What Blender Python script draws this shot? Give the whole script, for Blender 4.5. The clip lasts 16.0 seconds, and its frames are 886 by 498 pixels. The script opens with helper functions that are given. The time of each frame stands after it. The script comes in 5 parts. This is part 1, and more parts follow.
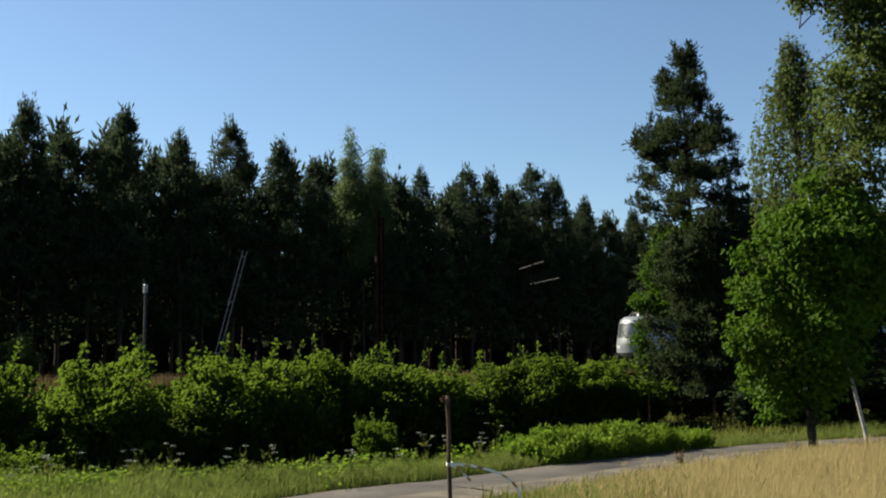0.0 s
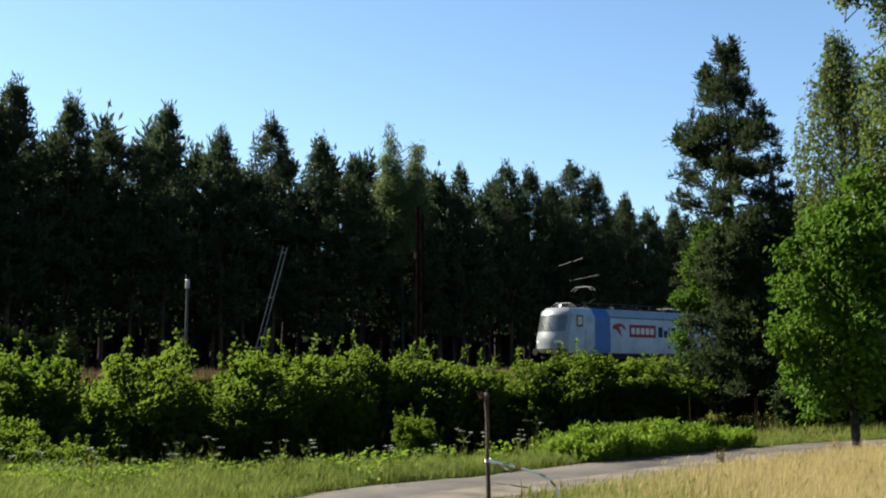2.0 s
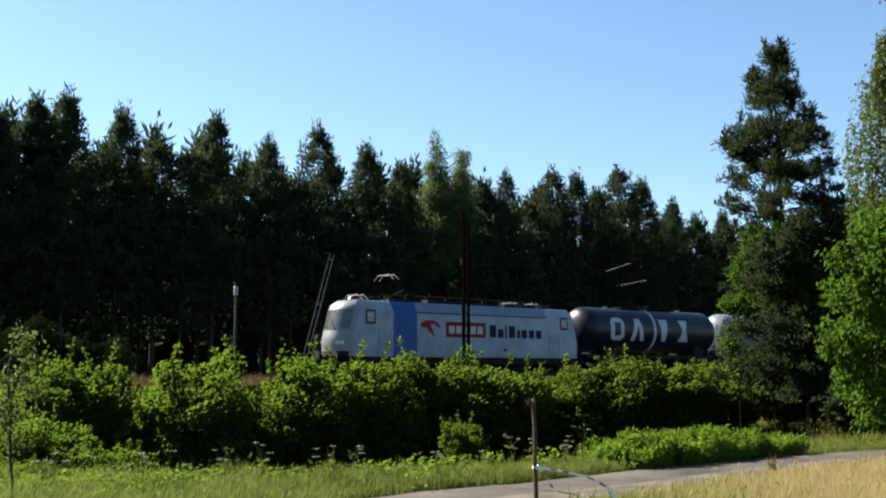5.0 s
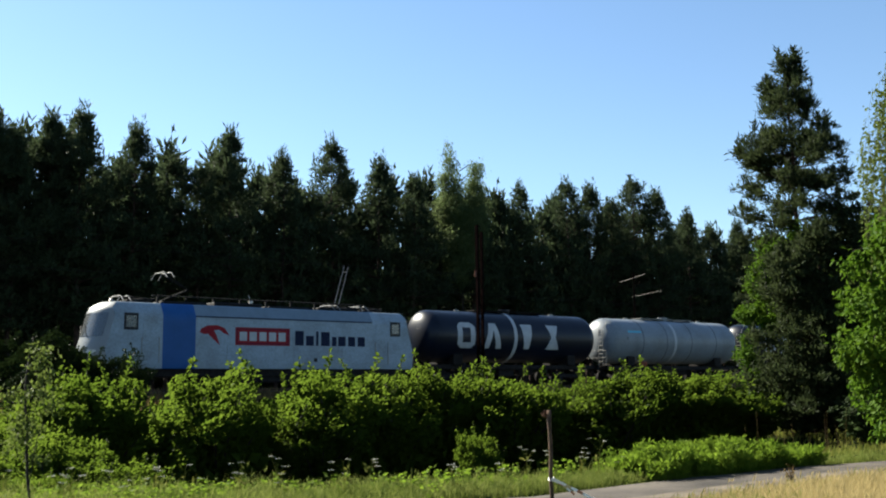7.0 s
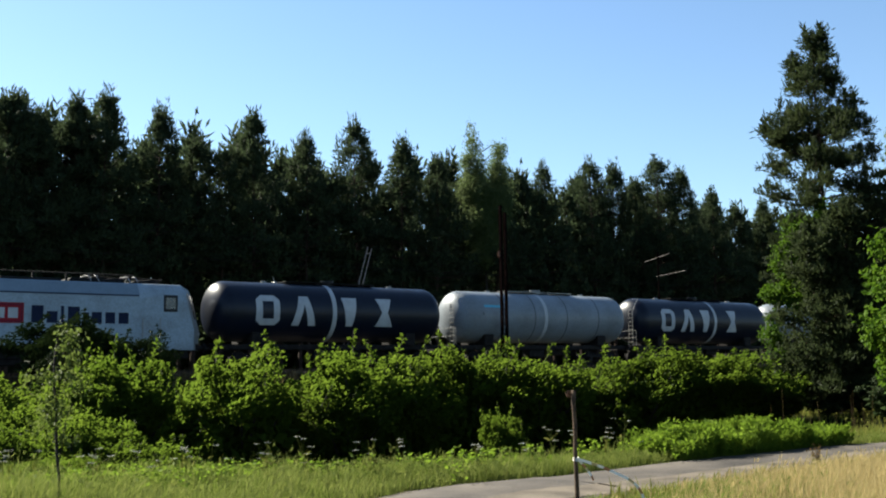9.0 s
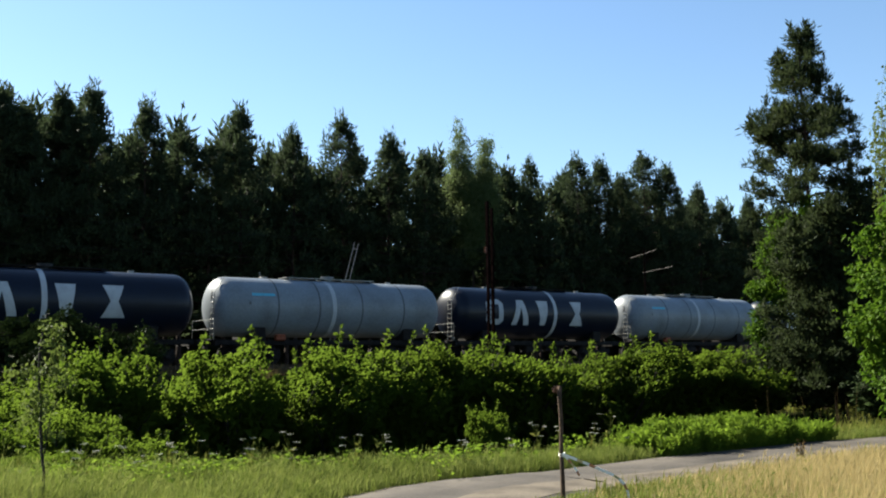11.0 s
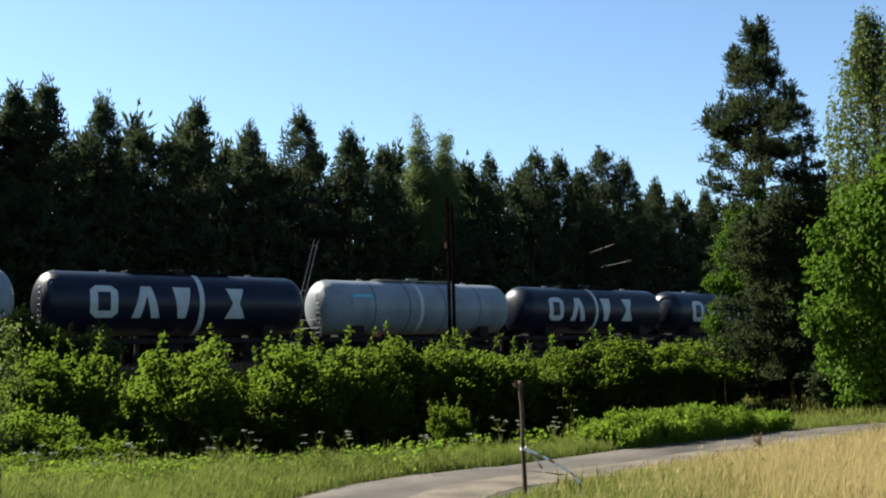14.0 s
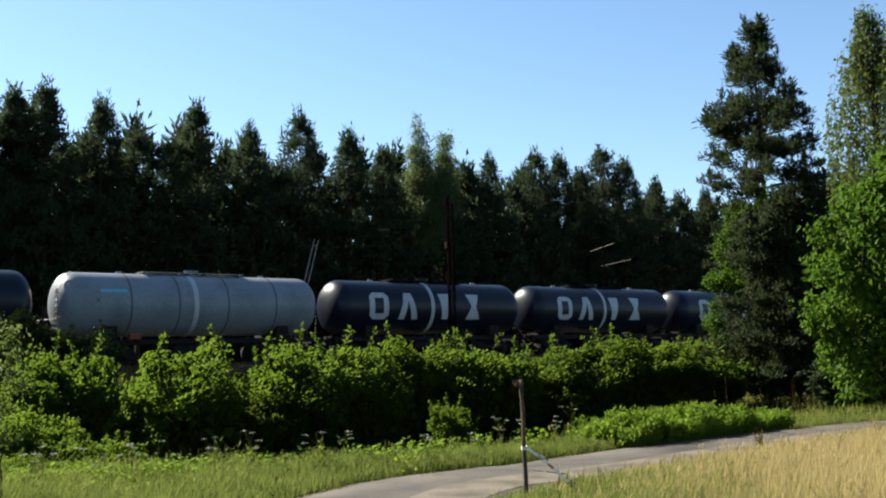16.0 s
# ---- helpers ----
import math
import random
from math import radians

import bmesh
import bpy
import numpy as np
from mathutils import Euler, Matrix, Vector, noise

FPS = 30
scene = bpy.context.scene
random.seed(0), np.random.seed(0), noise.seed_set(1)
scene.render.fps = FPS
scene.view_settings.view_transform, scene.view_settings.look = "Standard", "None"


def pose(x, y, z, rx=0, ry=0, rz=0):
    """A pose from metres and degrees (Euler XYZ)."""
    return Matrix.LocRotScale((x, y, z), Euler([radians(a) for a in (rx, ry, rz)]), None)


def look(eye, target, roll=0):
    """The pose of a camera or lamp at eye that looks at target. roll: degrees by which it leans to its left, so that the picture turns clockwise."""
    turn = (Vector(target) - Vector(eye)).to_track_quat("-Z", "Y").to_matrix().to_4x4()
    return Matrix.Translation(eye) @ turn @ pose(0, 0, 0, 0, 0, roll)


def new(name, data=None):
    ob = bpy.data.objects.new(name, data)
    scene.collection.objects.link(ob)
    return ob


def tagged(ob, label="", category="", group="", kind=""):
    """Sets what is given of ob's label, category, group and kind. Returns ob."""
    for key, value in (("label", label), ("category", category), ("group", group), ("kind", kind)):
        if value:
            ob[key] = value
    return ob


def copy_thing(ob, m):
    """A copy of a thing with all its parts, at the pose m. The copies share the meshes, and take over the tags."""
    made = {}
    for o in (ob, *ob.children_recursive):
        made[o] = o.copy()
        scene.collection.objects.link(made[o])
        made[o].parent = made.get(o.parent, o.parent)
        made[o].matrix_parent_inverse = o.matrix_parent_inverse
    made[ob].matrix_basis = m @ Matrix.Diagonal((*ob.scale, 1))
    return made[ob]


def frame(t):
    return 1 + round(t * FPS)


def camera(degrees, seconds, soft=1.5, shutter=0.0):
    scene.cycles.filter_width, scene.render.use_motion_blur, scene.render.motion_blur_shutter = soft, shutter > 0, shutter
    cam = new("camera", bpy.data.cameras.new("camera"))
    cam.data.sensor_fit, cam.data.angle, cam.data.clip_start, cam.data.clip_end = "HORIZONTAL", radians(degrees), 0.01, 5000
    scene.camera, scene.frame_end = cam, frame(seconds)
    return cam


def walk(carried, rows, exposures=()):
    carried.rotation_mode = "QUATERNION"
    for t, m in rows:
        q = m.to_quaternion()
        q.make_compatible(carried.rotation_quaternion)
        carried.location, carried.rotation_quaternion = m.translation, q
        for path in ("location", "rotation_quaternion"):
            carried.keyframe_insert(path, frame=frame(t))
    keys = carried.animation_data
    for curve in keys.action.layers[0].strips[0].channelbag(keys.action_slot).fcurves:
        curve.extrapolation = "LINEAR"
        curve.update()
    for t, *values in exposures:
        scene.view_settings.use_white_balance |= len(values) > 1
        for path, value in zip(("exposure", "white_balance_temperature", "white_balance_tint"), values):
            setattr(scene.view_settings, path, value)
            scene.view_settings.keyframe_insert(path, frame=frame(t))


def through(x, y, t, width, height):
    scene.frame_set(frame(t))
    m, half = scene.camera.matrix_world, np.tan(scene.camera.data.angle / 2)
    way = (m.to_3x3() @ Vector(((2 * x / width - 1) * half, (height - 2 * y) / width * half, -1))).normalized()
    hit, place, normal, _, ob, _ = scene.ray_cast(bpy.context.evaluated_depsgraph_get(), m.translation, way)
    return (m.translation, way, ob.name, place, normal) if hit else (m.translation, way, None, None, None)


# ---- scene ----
cam = camera(46.0, 16.0, soft=2.05)
EYE = (0.0, 0.0, 1.5)
PATH = [
    (0, (0.168, 9.931, 2.663), -0.61),
    (0.5, (0.139, 9.924, 2.725), -0.74),
    (1, (0.044, 9.922, 2.745), -0.21),
    (1.5, (-0.067, 9.931, 2.668), -0.05),
    (2, (-0.208, 9.934, 2.631), -0.18),
    (2.5, (-0.334, 9.927, 2.660), -0.01),
    (3, (-0.428, 9.922, 2.674), -0.04),
    (3.5, (-0.537, 9.916, 2.678), 0.11),
    (6, (-0.731, 9.898, 2.719), -0.35),
    (6.5, (-0.800, 9.884, 2.790), -0.29),
    (7, (-0.779, 9.884, 2.806), -0.56),
    (7.5, (-0.832, 9.875, 2.838), 0.13),
    (8, (-0.908, 9.867, 2.846), -0.11),
    (8.5, (-0.971, 9.871, 2.775), -0.65),
    (9, (-1.006, 9.885, 2.626), -0.74),
    (11.5, (-0.791, 9.910, 2.582), -0.64),
    (12, (-0.690, 9.916, 2.593), -0.78),
    (12.5, (-0.651, 9.920, 2.584), -1.35),
    (13, (-0.618, 9.925, 2.550), -1.45),
    (13.5, (-0.556, 9.931, 2.537), -1.30),
    (14, (-0.502, 9.933, 2.536), -1.37),
    (14.5, (-0.472, 9.935, 2.532), -1.54),
    (15, (-0.455, 9.937, 2.526), -1.68),
    (15.5, (-0.468, 9.936, 2.529), -1.57),
    (16, (-0.504, 9.934, 2.532), -1.60),
]
walk(cam, [(t, look(EYE, aim, roll)) for t, aim, roll in PATH], exposures=[(0.0, 1.46, 6500, 6), (0.4, 1.98, 6350, 6), (16.0, 1.98, 6350, 6)])

# ---- light ----
SUN = Vector((-0.715, 0.39, 0.58)).normalized()
world = bpy.data.worlds.new("sky")
scene.world = world
world.use_nodes = True
wn = world.node_tree.nodes
sky = wn.new("ShaderNodeTexSky")
sky.sky_type, sky.sun_disc = "NISHITA", False
sky.sun_elevation = math.asin(SUN.z)
sky.sun_rotation = math.atan2(SUN.x, SUN.y)
sky.air_density, sky.dust_density, sky.ozone_density = 1.0, 0.15, 3.0
wn["Background"].inputs["Strength"].default_value = 0.05
world.node_tree.links.new(sky.outputs[0], wn["Background"].inputs["Color"])
sun_data = bpy.data.lights.new("sun", "SUN")
sun_data.energy, sun_data.angle, sun_data.color = 5.0, radians(0.6), (1.0, 0.92, 0.78)
sun = new("sun", sun_data)
sun.matrix_basis = look(SUN * 50, (0, 0, 0))

# ---- the track's own axes ----
PSI = radians(47.156)
ALONG = Vector((math.sin(PSI), math.cos(PSI), 0))   # the way the train comes from
ACROSS = Vector((-math.cos(PSI), math.sin(PSI), 0))  # away from the road
TURN = 90 - 47.156
D_TRACK, RAIL = 47.84, 1.5


def trackside(s, d, z=0.0):
    p = ALONG * s + ACROSS * d
    return Vector((p.x, p.y, z))


def ramp(v, a, b):
    k = min(1.0, max(0.0, (v - a) / (b - a)))
    return k * k * (3 - 2 * k)


def ground_z(x, y):
    d = x * ACROSS.x + y * ACROSS.y
    z = 1.02 * ramp(d, 39.0, 44.5) - 0.35 * ramp(d, 52.0, 56.0)
    s = x * ALONG.x + y * ALONG.y
    z -= 1.05 * ramp(d, 12.4, 15.4) * (1 - ramp(d, 24.0, 33.0)) * (1 - ramp(s, 19.0, 26.0)) * ramp(s, -20.0, -6.0)
    z += 0.05 * noise.noise((x * 0.3, y * 0.3, 0.0)) * ramp(math.hypot(x, y - 13), 2, 8)
    return z


# ---- materials ----
def material(name, base, rough=0.7, metal=0.0, vary=0.15, scale=8.0, fine=60.0, bump=0.15, second=None, spec=0.2):
    """A surface with variation at two scales and a fine relief."""
    m = bpy.data.materials.new(name)
    m.use_nodes = True
    nt = m.node_tree
    b = nt.nodes["Principled BSDF"]
    b.inputs["Metallic"].default_value = metal
    b.inputs["Specular IOR Level"].default_value = spec
    tc = nt.nodes.new("ShaderNodeTexCoord")
    n1, n2 = nt.nodes.new("ShaderNodeTexNoise"), nt.nodes.new("ShaderNodeTexNoise")
    n1.inputs["Scale"].default_value, n2.inputs["Scale"].default_value = scale, fine
    n1.inputs["Detail"].default_value = n2.inputs["Detail"].default_value = 4
    for n in (n1, n2):
        nt.links.new(tc.outputs["Object"], n.inputs["Vector"])
    mix = nt.nodes.new("ShaderNodeMix")
    mix.data_type = "RGBA"
    other = second or tuple(c * (1 - 2 * vary) for c in base)
    mix.inputs["A"].default_value, mix.inputs["B"].default_value = (*base, 1), (*other, 1)
    cr = nt.nodes.new("ShaderNodeMapRange")
    cr.inputs["From Min"].default_value, cr.inputs["From Max"].default_value = 0.4, 0.68
    nt.links.new(n1.outputs["Fac"], cr.inputs["Value"])
    nt.links.new(cr.outputs["Result"], mix.inputs["Factor"])
    hv = nt.nodes.new("ShaderNodeHueSaturation")
    mr = nt.nodes.new("ShaderNodeMapRange")
    mr.inputs["From Min"].default_value, mr.inputs["From Max"].default_value = 0.3, 0.7
    mr.inputs["To Min"].default_value, mr.inputs["To Max"].default_value = 1 - vary, 1 + vary
    nt.links.new(n2.outputs["Fac"], mr.inputs["Value"])
    nt.links.new(mr.outputs["Result"], hv.inputs["Value"])
    nt.links.new(mix.outputs["Result"], hv.inputs["Color"])
    nt.links.new(hv.outputs["Color"], b.inputs["Base Color"])
    rr = nt.nodes.new("ShaderNodeMapRange")
    rr.inputs["To Min"].default_value, rr.inputs["To Max"].default_value = max(0.02, rough - 0.12), min(1, rough + 0.12)
    nt.links.new(n1.outputs["Fac"], rr.inputs["Value"])
    nt.links.new(rr.outputs["Result"], b.inputs["Roughness"])
    if bump:
        bp = nt.nodes.new("ShaderNodeBump")
        bp.inputs["Strength"].default_value, bp.inputs["Distance"].default_value = bump, 0.02
        nt.links.new(n2.outputs["Fac"], bp.inputs["Height"])
        nt.links.new(bp.outputs["Normal"], b.inputs["Normal"])
    return m


def leafy(name, base, second, through=0.35, rough=0.55, patch=0.5, each=0.7):
    """Foliage: every leaf its own shade, larger patches, light that shines through."""
    m = bpy.data.materials.new(name)
    m.use_nodes = True
    nt = m.node_tree
    b = nt.nodes["Principled BSDF"]
    b.inputs["Roughness"].default_value = rough
    b.inputs["Specular IOR Level"].default_value = 0.04
    geo, tc = nt.nodes.new("ShaderNodeNewGeometry"), nt.nodes.new("ShaderNodeTexCoord")
    n1 = nt.nodes.new("ShaderNodeTexNoise")
    n1.inputs["Scale"].default_value = patch
    nt.links.new(geo.outputs["Position"], n1.inputs["Vector"])
    add = nt.nodes.new("ShaderNodeMath")
    add.operation = "MULTIPLY_ADD"
    add.inputs[1].default_value, add.inputs[2].default_value = each, 0.2 - each / 2
    nt.links.new(geo.outputs["Random Per Island"], add.inputs[0])
    plus = nt.nodes.new("ShaderNodeMath")
    nt.links.new(add.outputs[0], plus.inputs[0])
    half = nt.nodes.new("ShaderNodeMath")
    half.operation = "MULTIPLY"
    half.inputs[1].default_value = 0.6
    nt.links.new(n1.outputs["Fac"], half.inputs[0])
    nt.links.new(half.outputs[0], plus.inputs[1])
    mix = nt.nodes.new("ShaderNodeMix")
    mix.data_type = "RGBA"
    mix.clamp_factor = True
    mix.inputs["A"].default_value, mix.inputs["B"].default_value = (*base, 1), (*second, 1)
    nt.links.new(plus.outputs[0], mix.inputs["Factor"])
    nt.links.new(mix.outputs["Result"], b.inputs["Base Color"])
    tr = nt.nodes.new("ShaderNodeBsdfTranslucent")
    nt.links.new(mix.outputs["Result"], tr.inputs["Color"])
    ms = nt.nodes.new("ShaderNodeMixShader")
    ms.inputs[0].default_value = through
    out = nt.nodes["Material Output"]
    nt.links.new(b.outputs[0], ms.inputs[1])
    nt.links.new(tr.outputs[0], ms.inputs[2])
    nt.links.new(ms.outputs[0], out.inputs["Surface"])
    return m


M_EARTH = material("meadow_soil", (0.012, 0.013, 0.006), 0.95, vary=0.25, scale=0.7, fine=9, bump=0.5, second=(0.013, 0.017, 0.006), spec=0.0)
M_ASPHALT = material("worn_asphalt", (0.076, 0.066, 0.056), 0.95, vary=0.25, scale=0.9, fine=55, bump=0.35, second=(0.038, 0.034, 0.031), spec=0.12)
M_VERGE = material("road_edge_dust", (0.115, 0.094, 0.070), 0.95, vary=0.25, scale=2.0, fine=40, bump=0.4)
M_BALLAST = material("ballast", (0.022, 0.019, 0.017), 0.95, vary=0.4, scale=3, fine=14, bump=1.0, spec=0.0)
M_RUST = material("rusty_steel", (0.10, 0.055, 0.035), 0.75, 0.3, vary=0.3, scale=3, fine=30)
M_RAIL = material("rail_steel", (0.05, 0.035, 0.028), 0.7, 0.1, vary=0.25, spec=0.08)
M_MAST = material("dark_rusty_mast", (0.005, 0.003, 0.003), 0.95, 0.0, vary=0.3, scale=2, fine=20, spec=0.0)
M_GALV = material("galvanised_steel", (0.24, 0.235, 0.225), 0.5, 0.6, vary=0.15)
M_CONCRETE = material("grey_concrete", (0.065, 0.060, 0.056), 0.9, vary=0.15, scale=3, fine=40)
M_STAY = material("dull_grey_tube", (0.20, 0.175, 0.16), 0.8, vary=0.15, spec=0.1)
M_CERAMIC = material("brown_insulator", (0.10, 0.04, 0.025), 0.3, vary=0.1)
M_WOOD = material("weathered_wood", (0.075, 0.047, 0.028), 0.9, vary=0.3, scale=14, fine=90, bump=0.5, second=(0.032, 0.021, 0.015))
M_BARK = material("pine_bark", (0.04, 0.024, 0.016), 0.95, vary=0.35, scale=5, fine=30, bump=0.8)
M_BARK2 = material("grey_bark", (0.03, 0.025, 0.02), 0.95, vary=0.3, scale=5, fine=30, bump=0.6)
M_BIRCH = material("birch_bark", (0.36, 0.34, 0.31), 0.8, vary=0.2, scale=6, fine=25, bump=0.3, second=(0.20, 0.18, 0.16))
M_NEEDLE = leafy("pine_needles", (0.004, 0.008, 0.004), (0.062, 0.084, 0.040), 0.5, each=0.4)
M_NEEDLE2 = leafy("tall_pine_needles", (0.007, 0.013, 0.006), (0.050, 0.064, 0.024), 0.45, each=0.3)
M_SHRUB = leafy("shrub_leaves", (0.014, 0.033, 0.003), (0.088, 0.124, 0.014), 0.72, each=0.4)
# shaded copy of the shrub leaves: the shade is in the colour
M_SHADESHRUB = leafy("shrub_leaves_in_shade", (0.008, 0.015, 0.005), (0.020, 0.032, 0.009), 0.15)
M_BIRCHLEAF = leafy("birch_leaves", (0.040, 0.062, 0.012), (0.120, 0.150, 0.036), 0.45, each=0.6)
M_SILVER = leafy("pale_birch_leaves", (0.050, 0.078, 0.024), (0.130, 0.160, 0.066), 0.6, each=0.5)
M_ASPEN = leafy("broad_leaves", (0.022, 0.058, 0.004), (0.088, 0.148, 0.014), 0.42, each=0.6)
M_NETTLE = leafy("tall_herb_leaves", (0.075, 0.132, 0.010), (0.155, 0.220, 0.025), 0.62)
M_GRASS = leafy("green_grass", (0.062, 0.086, 0.009), (0.185, 0.178, 0.042), 0.3, 0.7)
M_VERGEGRASS = leafy("verge_grass", (0.060, 0.098, 0.010), (0.205, 0.220, 0.060), 0.45, 0.7, 1.6)
M_STRAW = leafy("golden_grass", (0.20, 0.152, 0.055), (0.43, 0.345, 0.165), 0.5, 0.75, 0.8, each=0.4)
M_SEED = leafy("brown_bank_grass", (0.085, 0.055, 0.024), (0.15, 0.105, 0.045), 0.25, 0.8)
M_UMBEL = material("white_flower", (0.26, 0.26, 0.20), 0.9, vary=0.12)


# ---- mesh helpers ----
class Soup:
    """Gathers vertices and faces of one mesh."""

    def __init__(self):
        self.v, self.f, self.n = [], [], 0

    def add(self, v, f):
        v, f = np.asarray(v, float), np.asarray(f, int)
        self.v.append(v)
        self.f.append((f + self.n).tolist())
        self.n += len(v)
        return self

    def tube(self, pts, radii, sides=6):
        pts = np.asarray(pts, float)
        way = np.gradient(pts, axis=0)
        way /= np.linalg.norm(way, axis=1)[:, None] + 1e-9
        ref = np.where(abs(way[:, 2:3]) < 0.9, [[0, 0, 1.0]], [[1.0, 0, 0]])
        a = np.cross(way, ref)
        a /= np.linalg.norm(a, axis=1)[:, None] + 1e-9
        b = np.cross(way, a)
        th = np.linspace(0, 2 * np.pi, sides, endpoint=False)
        ring = np.cos(th)[None, :, None] * a[:, None] + np.sin(th)[None, :, None] * b[:, None]
        v = pts[:, None] + ring * np.asarray(radii, float)[:, None, None]
        k, m = len(pts), sides
        f = [[i * m + j, i * m + (j + 1) % m, (i + 1) * m + (j + 1) % m, (i + 1) * m + j] for i in range(k - 1) for j in range(m)]
        return self.add(v.reshape(-1, 3), f)

    def leaves(self, at, way, length, width, rng, fold=0.25, face=None):
        """Pointed leaves: each starts at a place and points along its way, turned to face outwards where that is given."""
        k = len(at)
        way = way / (np.linalg.norm(way, axis=1)[:, None] + 1e-9)
        side = np.cross(way, rng.normal(size=(k, 3)) if face is None else face + rng.normal(scale=0.16, size=(k, 3)))
        side /= np.linalg.norm(side, axis=1)[:, None] + 1e-9
        up = np.cross(side, way)
        ln = (length * rng.uniform(0.65, 1.3, k))[:, None]
        w = (width * rng.uniform(0.7, 1.25, k))[:, None]
        v = np.stack([at, at + way * ln * 0.5 + side * w * 0.5 + up * w * fold, at + way * ln, at + way * ln * 0.5 - side * w * 0.5 + up * w * fold], 1)
        f = np.arange(4 * k).reshape(k, 4)
        return self.add(v.reshape(-1, 3), f)

    def mesh(self, name, mat, smooth=False):
        me = bpy.data.meshes.new(name)
        me.from_pydata(np.concatenate(self.v).tolist(), [], [q for part_ in self.f for q in part_])
        me.materials.append(mat)
        if smooth:
            me.polygons.foreach_set("use_smooth", [True] * len(me.polygons))
        me.update()
        return me


def put(name, me, parent=None, label="", m=None):
    ob = new(name, me)
    ob.parent = parent
    if m is not None:
        ob.matrix_basis = m
    return tagged(ob, label) if label else ob


def part(name, bm, mat, parent=None, label="", smooth=False):
    """Links a bmesh as one mesh object under a thing or a part."""
    me = bpy.data.meshes.new(name)
    bmesh.ops.recalc_face_normals(bm, faces=bm.faces)
    if smooth:
        for f in bm.faces:
            f.smooth = True
    bm.to_mesh(me)
    bm.free()
    me.materials.append(mat)
    return put(name, me, parent, label)


def box(bm, x0, x1, y0, y1, z0, z1, bevel=0.0):
    v = bmesh.ops.create_cube(bm, size=1, matrix=Matrix.LocRotScale(((x0 + x1) / 2, (y0 + y1) / 2, (z0 + z1) / 2), None, (x1 - x0, y1 - y0, z1 - z0)))["verts"]
    if bevel:
        edges = list({e for k in v for e in k.link_edges})
        bmesh.ops.bevel(bm, geom=edges, offset=bevel, segments=1, affect="EDGES")
    return bm


def rod(bm, a, b, r, r2=None, sides=8):
    a, b = Vector(a), Vector(b)
    m = Matrix.Translation((a + b) / 2) @ (b - a).to_track_quat("Z", "Y").to_matrix().to_4x4()
    bmesh.ops.create_cone(bm, cap_ends=True, segments=sides, radius1=r, radius2=r if r2 is None else r2, depth=(b - a).length, matrix=m)
    return bm


def plate(bm, outline, y, thick=0.004):
    """A flat shape in the x-z plane at y, facing -y."""
    front = [bm.verts.new((px_, y - thick, pz_)) for px_, pz_ in outline]
    back = [bm.verts.new((px_, y, pz_)) for px_, pz_ in outline]
    bm.faces.new(front)
    k = len(outline)
    for i in range(k):
        bm.faces.new((front[i], back[i], back[(i + 1) % k], front[(i + 1) % k]))
    return bm


def thing(name, label, category, group="", m=None):
    ob = new(name)
    ob.empty_display_size = 0.3
    if m is not None:
        ob.matrix_basis = m
    return tagged(ob, label, category, group)


# ---- ground ----
def build_ground():
    us = np.r_[-2500, -1200, -600, -300, -160, np.arange(-100, -40, 10), np.arange(-40, 60, 1.0), np.arange(60, 160, 8), 200, 300, 600, 1200, 2500]
    vs = np.r_[-2500, -1200, -600, -300, -120, -60, -30, np.arange(-16, 36, 1.0), np.arange(36, 60, 0.75), np.arange(60, 120, 6), 150, 250, 500, 1000, 2500]
    v, f = [], []
    for a in us:
        for b in vs:
            p = ALONG * float(a) + ACROSS * float(b)
            v.append((p.x, p.y, ground_z(p.x, p.y) - 0.01))
    k = len(vs)
    for i in range(len(us) - 1):
        for j in range(k - 1):
            f.append((i * k + j, (i + 1) * k + j, (i + 1) * k + j + 1, i * k + j + 1))
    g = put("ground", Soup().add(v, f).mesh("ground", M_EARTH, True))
    tagged(g, "rough meadow ground rising to a railway bank", "ground", kind="structure")


ROAD_FAR = [(-4.6, -6.0), (-3.6, 3.0), (-2.7, 9.0), (-2.05, 11.7), (-1.32, 13.2), (-0.25, 14.15), (0.3, 14.6), (2.26, 16.76), (4.45, 18.92), (7.5, 21.1), (11.5, 23.3), (19, 26.5), (34, 31.5), (80, 44)]


def smooth_line(pts, steps=6):
    pts = [Vector(p) for p in pts]
    out = []
    for i in range(len(pts) - 1):
        p0, p1, p2, p3 = pts[max(i - 1, 0)], pts[i], pts[i + 1], pts[min(i + 2, len(pts) - 1)]
        for k in range(steps):
            t = k / steps
            out.append(0.5 * (2 * p1 + (p2 - p0) * t + (2 * p0 - 5 * p1 + 4 * p2 - p3) * t * t + (3 * p1 - p0 - 3 * p2 + p3) * t ** 3))
    return out + [pts[-1]]


FAR_EDGE = smooth_line(ROAD_FAR)


def road_offset(dist):
    out = []
    for i, p in enumerate(FAR_EDGE):
        w = (FAR_EDGE[min(i + 1, len(FAR_EDGE) - 1)] - FAR_EDGE[max(i - 1, 0)]).normalized()
        out.append(p + Vector((w.y, -w.x)) * dist)
    return out


ROAD_WIDTH = 2.0


